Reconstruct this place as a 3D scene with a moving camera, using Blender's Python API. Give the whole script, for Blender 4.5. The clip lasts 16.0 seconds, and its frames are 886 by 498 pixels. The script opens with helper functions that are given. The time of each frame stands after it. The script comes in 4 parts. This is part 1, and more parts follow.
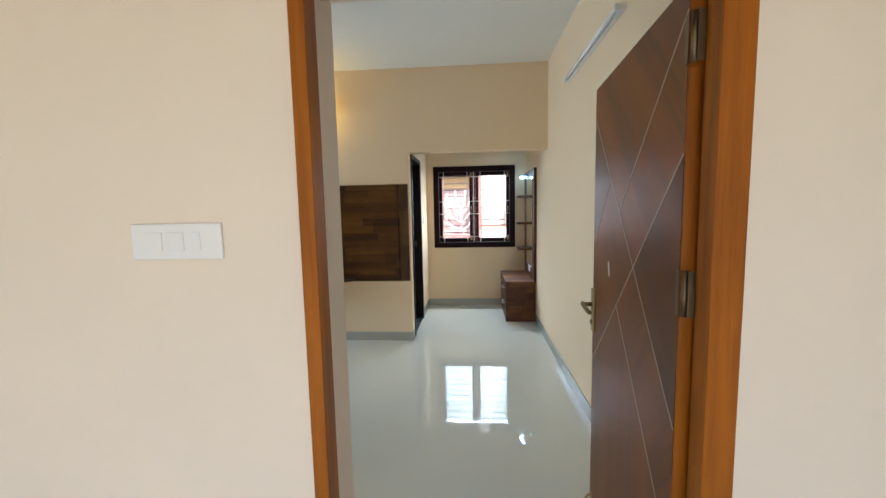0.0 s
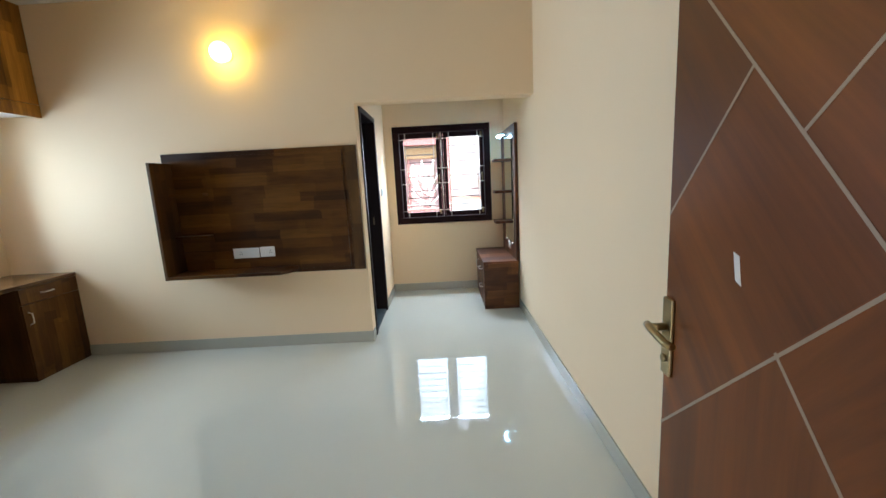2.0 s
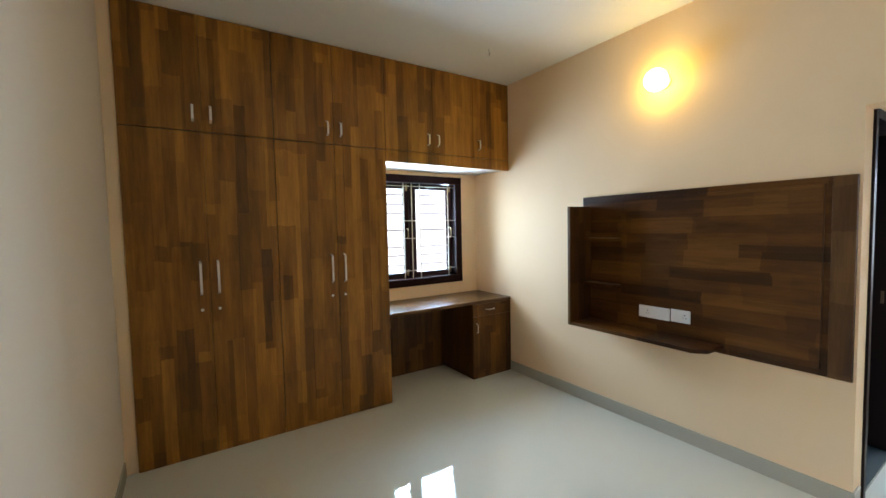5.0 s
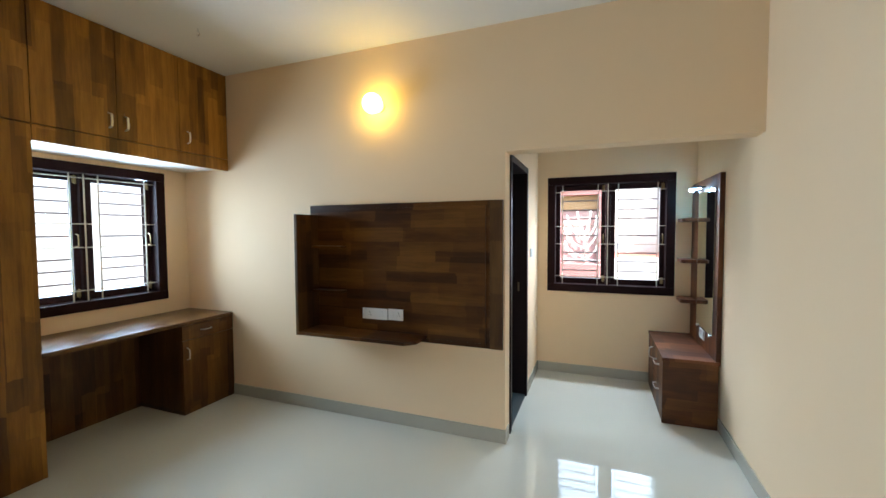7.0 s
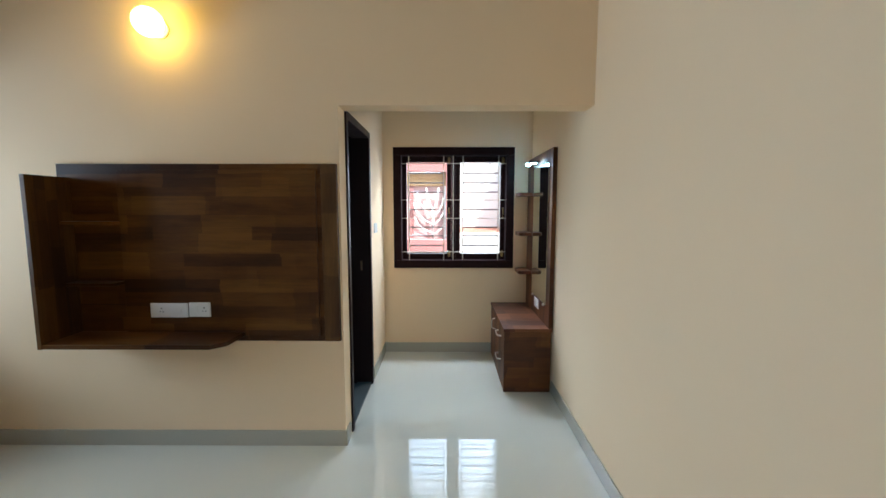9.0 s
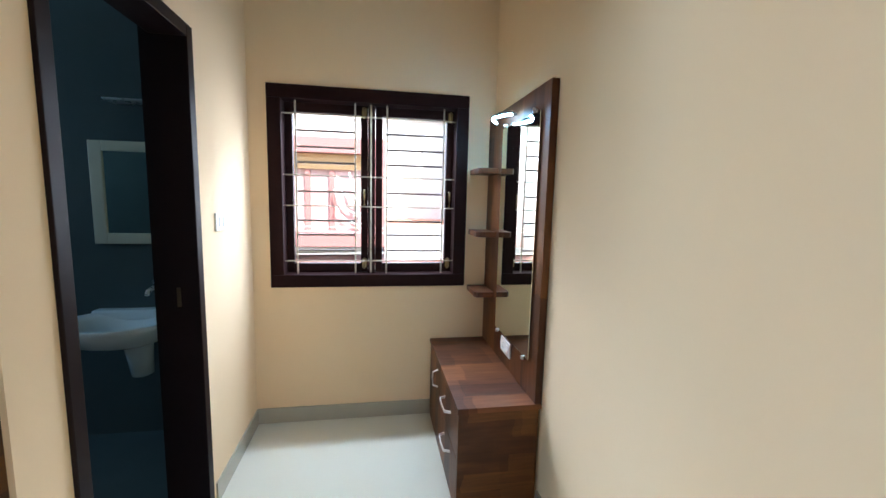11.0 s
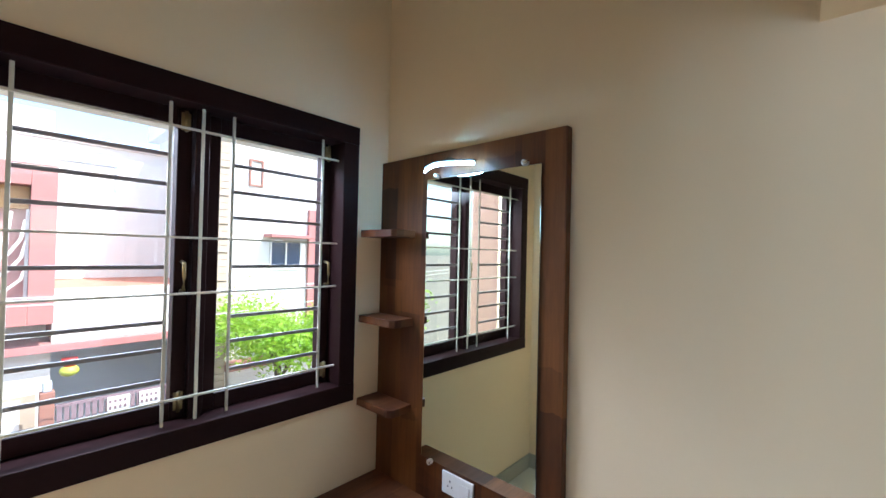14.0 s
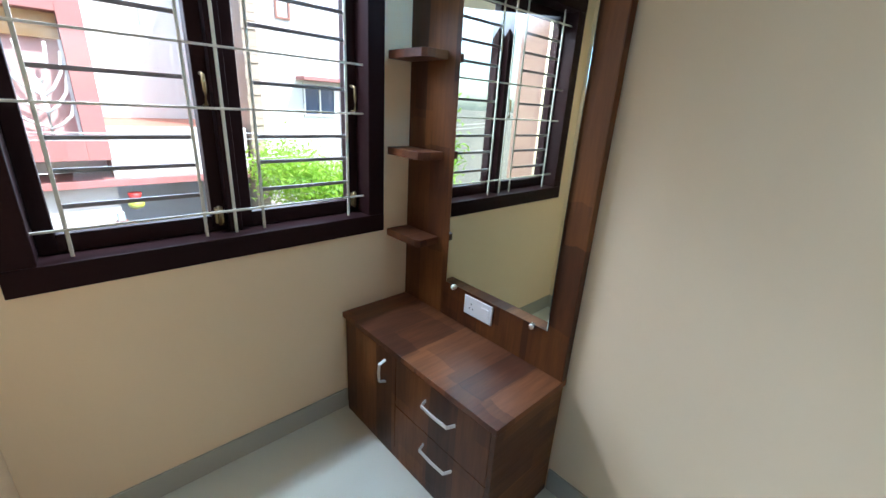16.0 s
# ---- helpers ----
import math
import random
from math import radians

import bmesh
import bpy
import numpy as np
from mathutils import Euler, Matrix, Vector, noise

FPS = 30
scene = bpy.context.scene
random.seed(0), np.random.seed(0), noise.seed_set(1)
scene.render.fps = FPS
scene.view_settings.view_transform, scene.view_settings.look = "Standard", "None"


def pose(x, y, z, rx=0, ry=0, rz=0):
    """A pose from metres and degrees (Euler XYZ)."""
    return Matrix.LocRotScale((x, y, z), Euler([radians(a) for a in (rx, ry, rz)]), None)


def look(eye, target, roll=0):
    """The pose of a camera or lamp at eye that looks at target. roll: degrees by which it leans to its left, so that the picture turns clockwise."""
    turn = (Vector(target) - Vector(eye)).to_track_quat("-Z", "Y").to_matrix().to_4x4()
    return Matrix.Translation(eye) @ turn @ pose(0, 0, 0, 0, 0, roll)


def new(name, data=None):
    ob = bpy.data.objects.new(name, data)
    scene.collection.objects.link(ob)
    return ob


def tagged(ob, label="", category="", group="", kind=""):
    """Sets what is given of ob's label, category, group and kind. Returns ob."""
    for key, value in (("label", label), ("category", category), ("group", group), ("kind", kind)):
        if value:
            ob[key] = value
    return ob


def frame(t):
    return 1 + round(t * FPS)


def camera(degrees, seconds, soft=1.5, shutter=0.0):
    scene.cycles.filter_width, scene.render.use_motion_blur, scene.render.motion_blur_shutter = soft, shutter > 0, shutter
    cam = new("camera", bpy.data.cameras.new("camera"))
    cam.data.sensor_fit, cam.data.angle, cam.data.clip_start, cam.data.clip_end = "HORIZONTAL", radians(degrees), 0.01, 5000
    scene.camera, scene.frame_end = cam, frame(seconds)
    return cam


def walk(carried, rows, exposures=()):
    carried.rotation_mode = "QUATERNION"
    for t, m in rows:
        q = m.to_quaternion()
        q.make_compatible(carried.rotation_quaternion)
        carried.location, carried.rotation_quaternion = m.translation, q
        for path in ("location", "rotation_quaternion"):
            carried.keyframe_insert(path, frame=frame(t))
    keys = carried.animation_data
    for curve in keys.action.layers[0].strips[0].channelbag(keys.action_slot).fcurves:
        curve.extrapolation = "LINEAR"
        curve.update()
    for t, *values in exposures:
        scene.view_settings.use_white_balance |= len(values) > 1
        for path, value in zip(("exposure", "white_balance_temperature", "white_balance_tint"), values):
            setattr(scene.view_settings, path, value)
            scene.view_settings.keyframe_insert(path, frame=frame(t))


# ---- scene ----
cam = camera(95.6, 16.0)
EXPOSURES = [(0.0, 1.92, 5950, 12), (0.5, 1.85, 5850, 11), (1.5, 2.3, 5850, 13), (2.0, 2.12, 5900, 13), (2.5, 2.03, 5950, 13), (3.0, 1.98, 5900, 12), (3.5, 2.12, 5950, 13), (6.0, 2.25, 6050, 14), (6.5, 2.15, 6000, 13), (7.5, 1.85, 5980, 13), (8.2, 1.74, 5900, 13), (10.5, 2.0, 6150, 15), (11.0, 2.14, 6000, 15), (11.5, 2.05, 5950, 15), (12.0, 1.82, 5820, 13), (12.5, 1.76, 5780, 14), (14.5, 1.72, 5800, 16), (15.5, 1.68, 5550, 12), (16.0, 1.72, 5620, 13)]
PATH = [
    (0, (0.698, -4.389, 1.485), (0.545, -2.405, 1.282), -1.2),
    (0.5, (0.719, -4.321, 1.382), (0.68, -2.362, 0.985), -1.5),
    (1, (0.655, -4.065, 1.368), (0.747, -2.105, 0.984), -1.9),
    (1.5, (0.669, -3.801, 1.414), (0.743, -1.825, 1.113), -3.1),
    (2, (0.699, -3.493, 1.418), (0.686, -1.522, 1.082), -3.0),
    (2.5, (0.652, -3.206, 1.418), (0.501, -1.238, 1.099), -2.7),
    (3, (0.622, -3.017, 1.456), (-0.042, -1.143, 1.24), -3.0),
    (3.5, (0.561, -2.914, 1.523), (-0.657, -1.335, 1.379), -2.5),
    (3.7, (0.58, -2.868, 1.546), (-0.841, -1.466, 1.414), -2.6),
    (4.75, (0.562, -2.87, 1.534), (-1.141, -1.822, 1.424), -1.4),
    (5.8, (0.545, -2.873, 1.523), (-0.855, -1.447, 1.434), -0.4),
    (6, (0.568, -2.864, 1.524), (-0.733, -1.348, 1.438), -0.5),
    (6.5, (0.582, -2.843, 1.536), (-0.429, -1.119, 1.448), -0.4),
    (7, (0.603, -2.802, 1.536), (-0.112, -0.936, 1.446), -0.3),
    (7.5, (0.607, -2.797, 1.529), (0.169, -0.848, 1.427), -0.0),
    (8, (0.61, -2.785, 1.526), (0.373, -0.804, 1.388), 0.1),
    (8.2, (0.613, -2.762, 1.508), (0.425, -0.776, 1.357), 0.0),
    (10.3, (0.73, -1.424, 1.486), (0.881, 0.554, 1.232), 0.6),
    (10.5, (0.798, -1.286, 1.455), (0.954, 0.694, 1.219), 0.6),
    (11, (0.731, -0.898, 1.45), (1.066, 1.058, 1.204), 1.4),
    (11.5, (0.661, -0.531, 1.455), (1.27, 1.356, 1.188), 1.5),
    (12, (0.597, -0.183, 1.469), (1.479, 1.587, 1.169), 1.7),
    (12.5, (0.437, 0.048, 1.479), (1.609, 1.631, 1.133), 1.4),
    (13, (0.3, 0.173, 1.493), (1.666, 1.603, 1.192), 2.2),
    (13.5, (0.261, 0.187, 1.52), (1.716, 1.555, 1.41), 1.9),
    (14, (0.244, 0.175, 1.54), (1.729, 1.515, 1.566), 1.3),
    (14.5, (0.253, 0.173, 1.528), (1.712, 1.539, 1.465), 1.7),
    (15, (0.26, 0.188, 1.5), (1.675, 1.57, 1.201), 2.7),
    (15.5, (0.288, 0.177, 1.457), (1.623, 1.569, 0.93), 3.4),
    (16, (0.294, 0.18, 1.436), (1.594, 1.545, 0.77), 3.4),
]
walk(cam, [(t, look(eye, target, roll)) for t, eye, target, roll in PATH], EXPOSURES)

# ---- world, sun, exposure ----
world = bpy.data.worlds.new("sky")
scene.world = world
world.use_nodes = True
wn = world.node_tree
sky = wn.nodes.new("ShaderNodeTexSky")
sky.sky_type = "NISHITA"
sky.sun_disc = False
sky.sun_elevation = radians(52)
sky.sun_rotation = radians(150)
sky.air_density, sky.dust_density = 1.0, 2.0
wn.links.new(sky.outputs[0], wn.nodes["Background"].inputs[0])
wn.nodes["Background"].inputs[1].default_value = 0.15
sun_data = bpy.data.lights.new("sun", "SUN")
sun_data.energy, sun_data.angle, sun_data.color = 3.0, radians(0.5), (1.0, 0.95, 0.88)
sun = new("sun", sun_data)
sun.matrix_world = look((9, -15, 24), (0, 0, 0))


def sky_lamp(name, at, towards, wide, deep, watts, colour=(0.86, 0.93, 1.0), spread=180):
    """An added area lamp that stands in for sky light at an opening."""
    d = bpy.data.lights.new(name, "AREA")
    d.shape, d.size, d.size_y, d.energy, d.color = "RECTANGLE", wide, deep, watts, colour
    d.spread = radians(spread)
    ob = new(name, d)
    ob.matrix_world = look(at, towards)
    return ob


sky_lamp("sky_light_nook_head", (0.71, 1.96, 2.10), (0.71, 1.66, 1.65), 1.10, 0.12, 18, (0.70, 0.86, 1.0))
sky_lamp("sky_light_nook_window", (0.71, 2.02, 1.49), (0.71, 1.02, 1.09), 1.04, 1.02, 0.9, (0.74, 0.88, 1.0), 72)
# Two added fills aimed at the nook's left wall and lower right wall.
sky_lamp("sky_fill_nook_side", (0.75, 1.96, 1.49), (-0.25, 1.36, 1.10), 0.98, 1.00, 3.2, (0.80, 0.87, 1.0), 120)
sky_lamp("sky_fill_nook_low", (0.71, 1.98, 1.49), (1.196, 1.285, 0.96), 1.00, 1.00, 0.9, (0.74, 0.80, 1.0), 58)
sky_lamp("sky_light_desk_window", (-3.36, -0.82, 1.50), (0.0, -1.55, 1.40), 1.02, 1.00, 20, (0.60, 0.81, 1.0), 132)
# Bluish fill lamp in an assumed, unseen vent, to brighten the bathroom.
sky_lamp("bathroom_fill_light", (-3.30, 0.85, 2.05), (-1.5, 0.85, 1.2), 0.55, 0.5, 5.0, (0.30, 0.66, 0.95))


# ---- materials ----
def nodes_of(name):
    m = bpy.data.materials.new(name)
    m.use_nodes = True
    t = m.node_tree
    return m, t, t.nodes["Principled BSDF"]


def mix(t, fac, a, b, blend="MIX"):
    n = t.nodes.new("ShaderNodeMix")
    n.data_type, n.blend_type = "RGBA", blend
    for sock, v in ((n.inputs[0], fac), (n.inputs[6], a), (n.inputs[7], b)):
        if isinstance(v, bpy.types.NodeSocket):
            t.links.new(v, sock)
        elif isinstance(v, (int, float)):
            sock.default_value = v
        else:
            sock.default_value = (*v, 1) if len(v) == 3 else v
    return n.outputs[2]


def calc(t, op, a, b=0.0, c=0.0):
    n = t.nodes.new("ShaderNodeMath")
    n.operation = op
    for i, v in enumerate((a, b, c)):
        if isinstance(v, bpy.types.NodeSocket):
            t.links.new(v, n.inputs[i])
        else:
            n.inputs[i].default_value = v
    return n.outputs[0]


def noise_of(t, vec, scale, detail=4.0, rough=0.55):
    n = t.nodes.new("ShaderNodeTexNoise")
    n.inputs["Scale"].default_value, n.inputs["Detail"].default_value, n.inputs["Roughness"].default_value = scale, detail, rough
    if vec is not None:
        t.links.new(vec, n.inputs["Vector"])
    return n.outputs[0]


def ramp(t, fac, stops):
    n = t.nodes.new("ShaderNodeValToRGB")
    t.links.new(fac, n.inputs[0])
    e = n.color_ramp.elements
    while len(e) < len(stops):
        e.new(0.5)
    for el, (p, c) in zip(e, stops):
        el.position, el.color = p, (*c, 1)
    return n.outputs[0]


def bump(t, height, strength, distance, bsdf):
    n = t.nodes.new("ShaderNodeBump")
    n.inputs["Strength"].default_value, n.inputs["Distance"].default_value = strength, distance
    t.links.new(height, n.inputs["Height"])
    t.links.new(n.outputs[0], bsdf.inputs["Normal"])


def coords(t):
    g = t.nodes.new("ShaderNodeNewGeometry")
    return g.outputs["Position"]


def scaled(t, vec, s):
    n = t.nodes.new("ShaderNodeMapping")
    n.inputs["Scale"].default_value = s
    t.links.new(vec, n.inputs["Vector"])
    return n.outputs[0]


def mottled(name, col, rough, vary=0.06, scale=3.0, grain=140.0, relief=0.15, metal=0.0, spec=0.5, dist=0.002, coat=0.0):
    """A plain surface with variation at two scales and fine relief."""
    m, t, b = nodes_of(name)
    p = coords(t)
    big, small = noise_of(t, p, scale, 5), noise_of(t, p, grain, 3)
    lo = tuple(c * (1 - vary) for c in col)
    hi = tuple(min(1, c * (1 + vary)) for c in col)
    c1 = mix(t, big, lo, hi)
    c2 = mix(t, calc(t, "MULTIPLY", small, vary * 1.5), c1, tuple(c * 0.7 for c in col))
    t.links.new(c2, b.inputs["Base Color"])
    t.links.new(calc(t, "MULTIPLY_ADD", big, rough * 0.5, rough * 0.75), b.inputs["Roughness"])
    b.inputs["Metallic"].default_value = metal
    b.inputs["Specular IOR Level"].default_value = spec
    b.inputs["Coat Roughness"].default_value = 0.02
    b.inputs["Coat Weight"].default_value = coat
    bump(t, mix(t, 0.5, small, big), relief, dist, b)
    return m


def blocked_wood(name, along, across, length, width, tones, rough=0.3, seed=0.0, coat=0.0):
    """Laminate printed as staves of random tone. along, across: the axes (0 x, 1 y, 2 z) of a stave's length and width."""
    m, t, b = nodes_of(name)
    p = coords(t)
    s = t.nodes.new("ShaderNodeSeparateXYZ")
    t.links.new(p, s.inputs[0])
    wob = [6.0, 6.0, 6.0]
    wob[along] = 2.2
    wobble = calc(t, "MULTIPLY_ADD", noise_of(t, scaled(t, p, tuple(wob)), 2.0, 4), 0.05, -0.025)
    u = calc(t, "ADD", s.outputs[along], calc(t, "MULTIPLY", wobble, 1.0))
    v = calc(t, "ADD", s.outputs[across], calc(t, "MULTIPLY", wobble, 0.35))

    def staves(long, wide, start):
        """A random tone for each stave of a layer."""
        row = calc(t, "FLOOR", calc(t, "DIVIDE", calc(t, "ADD", v, 50 + start), wide))
        w1 = t.nodes.new("ShaderNodeTexWhiteNoise")
        w1.noise_dimensions = "1D"
        t.links.new(row, w1.inputs["W"])
        col = calc(t, "FLOOR", calc(t, "ADD", calc(t, "DIVIDE", u, long), calc(t, "MULTIPLY", w1.outputs[0], 7.31)))
        cv = t.nodes.new("ShaderNodeCombineXYZ")
        t.links.new(row, cv.inputs[0])
        t.links.new(col, cv.inputs[1])
        w2 = t.nodes.new("ShaderNodeTexWhiteNoise")
        w2.noise_dimensions = "2D"
        t.links.new(cv.outputs[0], w2.inputs["Vector"])
        return w2.outputs[0]

    blocks = calc(t, "ADD", calc(t, "MULTIPLY", staves(length, width, seed), 0.25), calc(t, "MULTIPLY", staves(length * 0.75, width * 1.4, seed + 3.017), 0.21))
    st = [22.0, 22.0, 22.0]
    st[along] = 1.6
    grain = noise_of(t, scaled(t, p, tuple(st)), 3.0, 6, 0.65)
    st2 = [5.0, 5.0, 5.0]
    st2[along] = 0.9
    cloud = noise_of(t, scaled(t, p, tuple(st2)), 1.9, 5, 0.6)
    tone = calc(t, "ADD", blocks, calc(t, "MULTIPLY", cloud, 0.54))
    base = ramp(t, tone, [(0.27, tones[0]), (0.44, tones[1]), (0.56, tones[2]), (0.72, tones[3])])
    dark = tuple(c * 0.45 for c in tones[0])
    c = mix(t, calc(t, "MULTIPLY", ramp(t, grain, [(0.42, (0, 0, 0)), (0.80, (1, 1, 1))]), 0.38), base, dark)
    t.links.new(c, b.inputs["Base Color"])
    t.links.new(calc(t, "MULTIPLY_ADD", grain, 0.2, rough - 0.08), b.inputs["Roughness"])
    b.inputs["Coat Weight"].default_value = coat
    b.inputs["Coat Roughness"].default_value = 0.12
    b.inputs["Specular IOR Level"].default_value = 0.3
    bump(t, grain, 0.08, 0.001, b)
    return m


def grained_wood(name, along, light, dark, rough=0.3, coat=0.3, fine=24.0):
    m, t, b = nodes_of(name)
    p = coords(t)
    st = [fine, fine, fine]
    st[along] = 1.2
    g1 = noise_of(t, scaled(t, p, tuple(st)), 1.6, 8, 0.65)
    st2 = [7.0, 7.0, 7.0]
    st2[along] = 0.7
    g2 = noise_of(t, scaled(t, p, tuple(st2)), 1.1, 3)
    f = calc(t, "ADD", calc(t, "MULTIPLY", g1, 0.6), calc(t, "MULTIPLY", g2, 0.4))
    c = ramp(t, f, [(0.32, dark), (0.62, light)])
    t.links.new(c, b.inputs["Base Color"])
    t.links.new(calc(t, "MULTIPLY_ADD", g1, 0.2, rough - 0.1), b.inputs["Roughness"])
    b.inputs["Coat Weight"].default_value = coat
    b.inputs["Coat Roughness"].default_value = 0.15
    b.inputs["Specular IOR Level"].default_value = 0.22
    bump(t, g1, 0.12, 0.001, b)
    return m


def glow(name, col, strength):
    m, t, b = nodes_of(name)
    b.inputs["Base Color"].default_value = (0.9, 0.9, 0.9, 1)
    b.inputs["Emission Color"].default_value = (*col, 1)
    b.inputs["Emission Strength"].default_value = strength
    return m


def clear_glass(name, tint=(0.97, 1.0, 0.985)):
    m, t, b = nodes_of(name)
    out = t.nodes["Material Output"]
    tr = t.nodes.new("ShaderNodeBsdfTransparent")
    tr.inputs[0].default_value = (*tint, 1)
    gl = t.nodes.new("ShaderNodeBsdfGlossy")
    gl.inputs["Roughness"].default_value = 0.02
    fr = t.nodes.new("ShaderNodeLayerWeight")
    ms = t.nodes.new("ShaderNodeMixShader")
    t.links.new(calc(t, "MULTIPLY_ADD", calc(t, "POWER", fr.outputs["Facing"], 4.0), 0.5, 0.035), ms.inputs[0])
    t.links.new(tr.outputs[0], ms.inputs[1])
    t.links.new(gl.outputs[0], ms.inputs[2])
    t.links.new(ms.outputs[0], out.inputs[0])
    return m


WALNUT = [(0.032, 0.013, 0.005), (0.074, 0.031, 0.010), (0.118, 0.054, 0.016), (0.180, 0.088, 0.026)]
M_WALL = mottled("cream_wall_paint", (0.88, 0.668, 0.430), 0.85, 0.025, 1.3, 220, 0.10, spec=0.12)
M_HALL = mottled("peach_wall_paint", (0.79, 0.69, 0.56), 0.85, 0.03, 0.9, 220, 0.10, spec=0.12)
M_CEIL = mottled("white_ceiling_paint", (0.80, 0.78, 0.72), 0.7, 0.02, 1.2, 200, 0.10)
M_FLOOR = mottled("polished_vitrified_tile", (0.71, 0.695, 0.59), 0.035, 0.035, 1.7, 90, 0.0)
M_FLOOR.node_tree.nodes["Principled BSDF"].inputs["IOR"].default_value = 1.68
M_SKIRT = mottled("grey_skirting_tile", (0.46, 0.43, 0.35), 0.22, 0.05, 4, 120, 0.02)
OAKY = [(0.10, 0.040, 0.008), (0.225, 0.094, 0.013), (0.33, 0.144, 0.019), (0.50, 0.225, 0.032)]
M_WARD = blocked_wood("wardrobe_laminate", 2, 1, 0.74, 0.070, OAKY, 0.34)
M_TV = blocked_wood("tv_panel_laminate", 0, 2, 0.58, 0.078, [(w[0] * 0.95, w[1] * 0.80, w[2] * 0.5) for w in WALNUT], 0.34, 0.02)
M_TVSIDE = blocked_wood("tv_fin_laminate", 2, 1, 0.50, 0.062, [tuple(c * 0.8 for c in w) for w in WALNUT], 0.36, 0.02)
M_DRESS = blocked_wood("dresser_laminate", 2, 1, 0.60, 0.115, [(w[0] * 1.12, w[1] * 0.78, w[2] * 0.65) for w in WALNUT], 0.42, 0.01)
# Walnut lifted towards purple-grey: the sky's reflection is put into the tones.
M_DRESSTOP = blocked_wood("sky_tinted_top_laminate", 0, 1, 0.55, 0.125, [(w[0] * 1.35, w[1] * 0.98, w[2] * 1.15) for w in WALNUT], 0.42, 0.03)
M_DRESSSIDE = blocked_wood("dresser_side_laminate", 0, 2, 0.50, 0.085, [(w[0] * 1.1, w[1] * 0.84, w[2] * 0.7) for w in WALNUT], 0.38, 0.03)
M_DESKTOP = blocked_wood("desk_top_laminate", 1, 0, 0.50, 0.070, [(w[0] * 1.2, w[1] * 1.25, w[2] * 1.4) for w in WALNUT], 0.22, 0.03)
M_DESK = blocked_wood("desk_laminate", 2, 1, 0.60, 0.070, [(w[0] * 1.35, w[1] * 1.25, w[2] * 0.9) for w in WALNUT], 0.36, 0.05)
M_TEAK = grained_wood("varnished_teak", 2, (0.37, 0.112, 0.004), (0.16, 0.040, 0.002), 0.42, 0.0)
M_DARKWOOD = mottled("dark_brown_window_paint", (0.022, 0.009, 0.009), 0.42, 0.25, 6, 90, 0.12, spec=0.06)
M_BATHFRAME = mottled("black_brown_door_paint", (0.014, 0.007, 0.007), 0.45, 0.2, 6, 90, 0.1, spec=0.15)
M_GRILLE = mottled("ivory_grille_paint", (0.62, 0.58, 0.47), 0.4, 0.06, 9, 160, 0.1)
# Same paint as the bars; their backlit shade is put into this colour.
M_RUNG = mottled("backlit_shade_rung_paint", (0.22, 0.19, 0.18), 0.5, 0.1, 9, 160, 0.1)
M_STEEL = mottled("brushed_steel", (0.72, 0.71, 0.69), 0.28, 0.06, 30, 300, 0.05, metal=1.0)
M_SATIN = mottled("satin_silver_handle", (0.74, 0.72, 0.70), 0.42, 0.06, 30, 300, 0.05, metal=0.85)
M_BRASS = mottled("antique_brass", (0.36, 0.27, 0.13), 0.34, 0.15, 30, 300, 0.1, metal=1.0)
M_HINGE = mottled("tarnished_hinge_metal", (0.17, 0.13, 0.08), 0.42, 0.2, 30, 300, 0.15, metal=1.0)
M_PLASTIC = mottled("white_switch_plastic", (0.82, 0.81, 0.78), 0.25, 0.02, 10, 200, 0.02)
M_HOLE = mottled("black_socket_hole", (0.01, 0.01, 0.01), 0.6, 0.1)
M_GLASS = clear_glass("window_glass")
M_INLAY = mottled("pale_inlay", (0.36, 0.27, 0.19), 0.4, 0.1, 30, 200, 0.05)
M_BATHTILE = mottled("dark_teal_tile", (0.085, 0.10, 0.10), 0.22, 0.15, 3, 60, 0.04)
M_PORCELAIN = mottled("white_porcelain", (0.80, 0.82, 0.82), 0.12, 0.01, 5, 100, 0.0, coat=0.4)
M_CREAMFRAME = mottled("cream_mirror_frame", (0.62, 0.56, 0.42), 0.4, 0.05)
M_LAMP = glow("warm_globe_glow", (1.0, 0.66, 0.08), 5.4)
M_LED = glow("cool_led_glow", (0.32, 0.69, 1.0), 62.0)
m, t, b = nodes_of("silvered_mirror")
b.inputs["Base Color"].default_value = (0.80, 0.87, 0.76, 1)
b.inputs["Metallic"].default_value, b.inputs["Roughness"].default_value = 1.0, 0.015
M_MIRROR = m


# ---- building helpers ----
ORG = {}


def place(ob, origin=(0, 0, 0)):
    ORG[ob.name] = Vector(origin)
    return ob


def thing(name, origin, label, category, group="", kind=""):
    ob = new(name)
    ob.empty_display_size = 0.1
    ob.location = origin
    tagged(ob, label, category, group, kind)
    return place(ob, origin)


def mesh_of(name, bm, mat, origin=(0, 0, 0)):
    o = Vector(origin)
    for v in bm.verts:
        v.co -= o
    me = bpy.data.meshes.new(name)
    bm.normal_update()
    bm.to_mesh(me)
    bm.free()
    for one in (mat if isinstance(mat, (list, tuple)) else [mat]):
        me.materials.append(one)
    return me


def part(name, bm, material, parent, label=""):
    """One mesh object under a thing or a part; bm is in world metres."""
    org = ORG[parent.name]
    ob = new(name, mesh_of(name, bm, material, org))
    ob.parent = parent
    if label:
        tagged(ob, label)
    ORG[ob.name] = org
    return ob


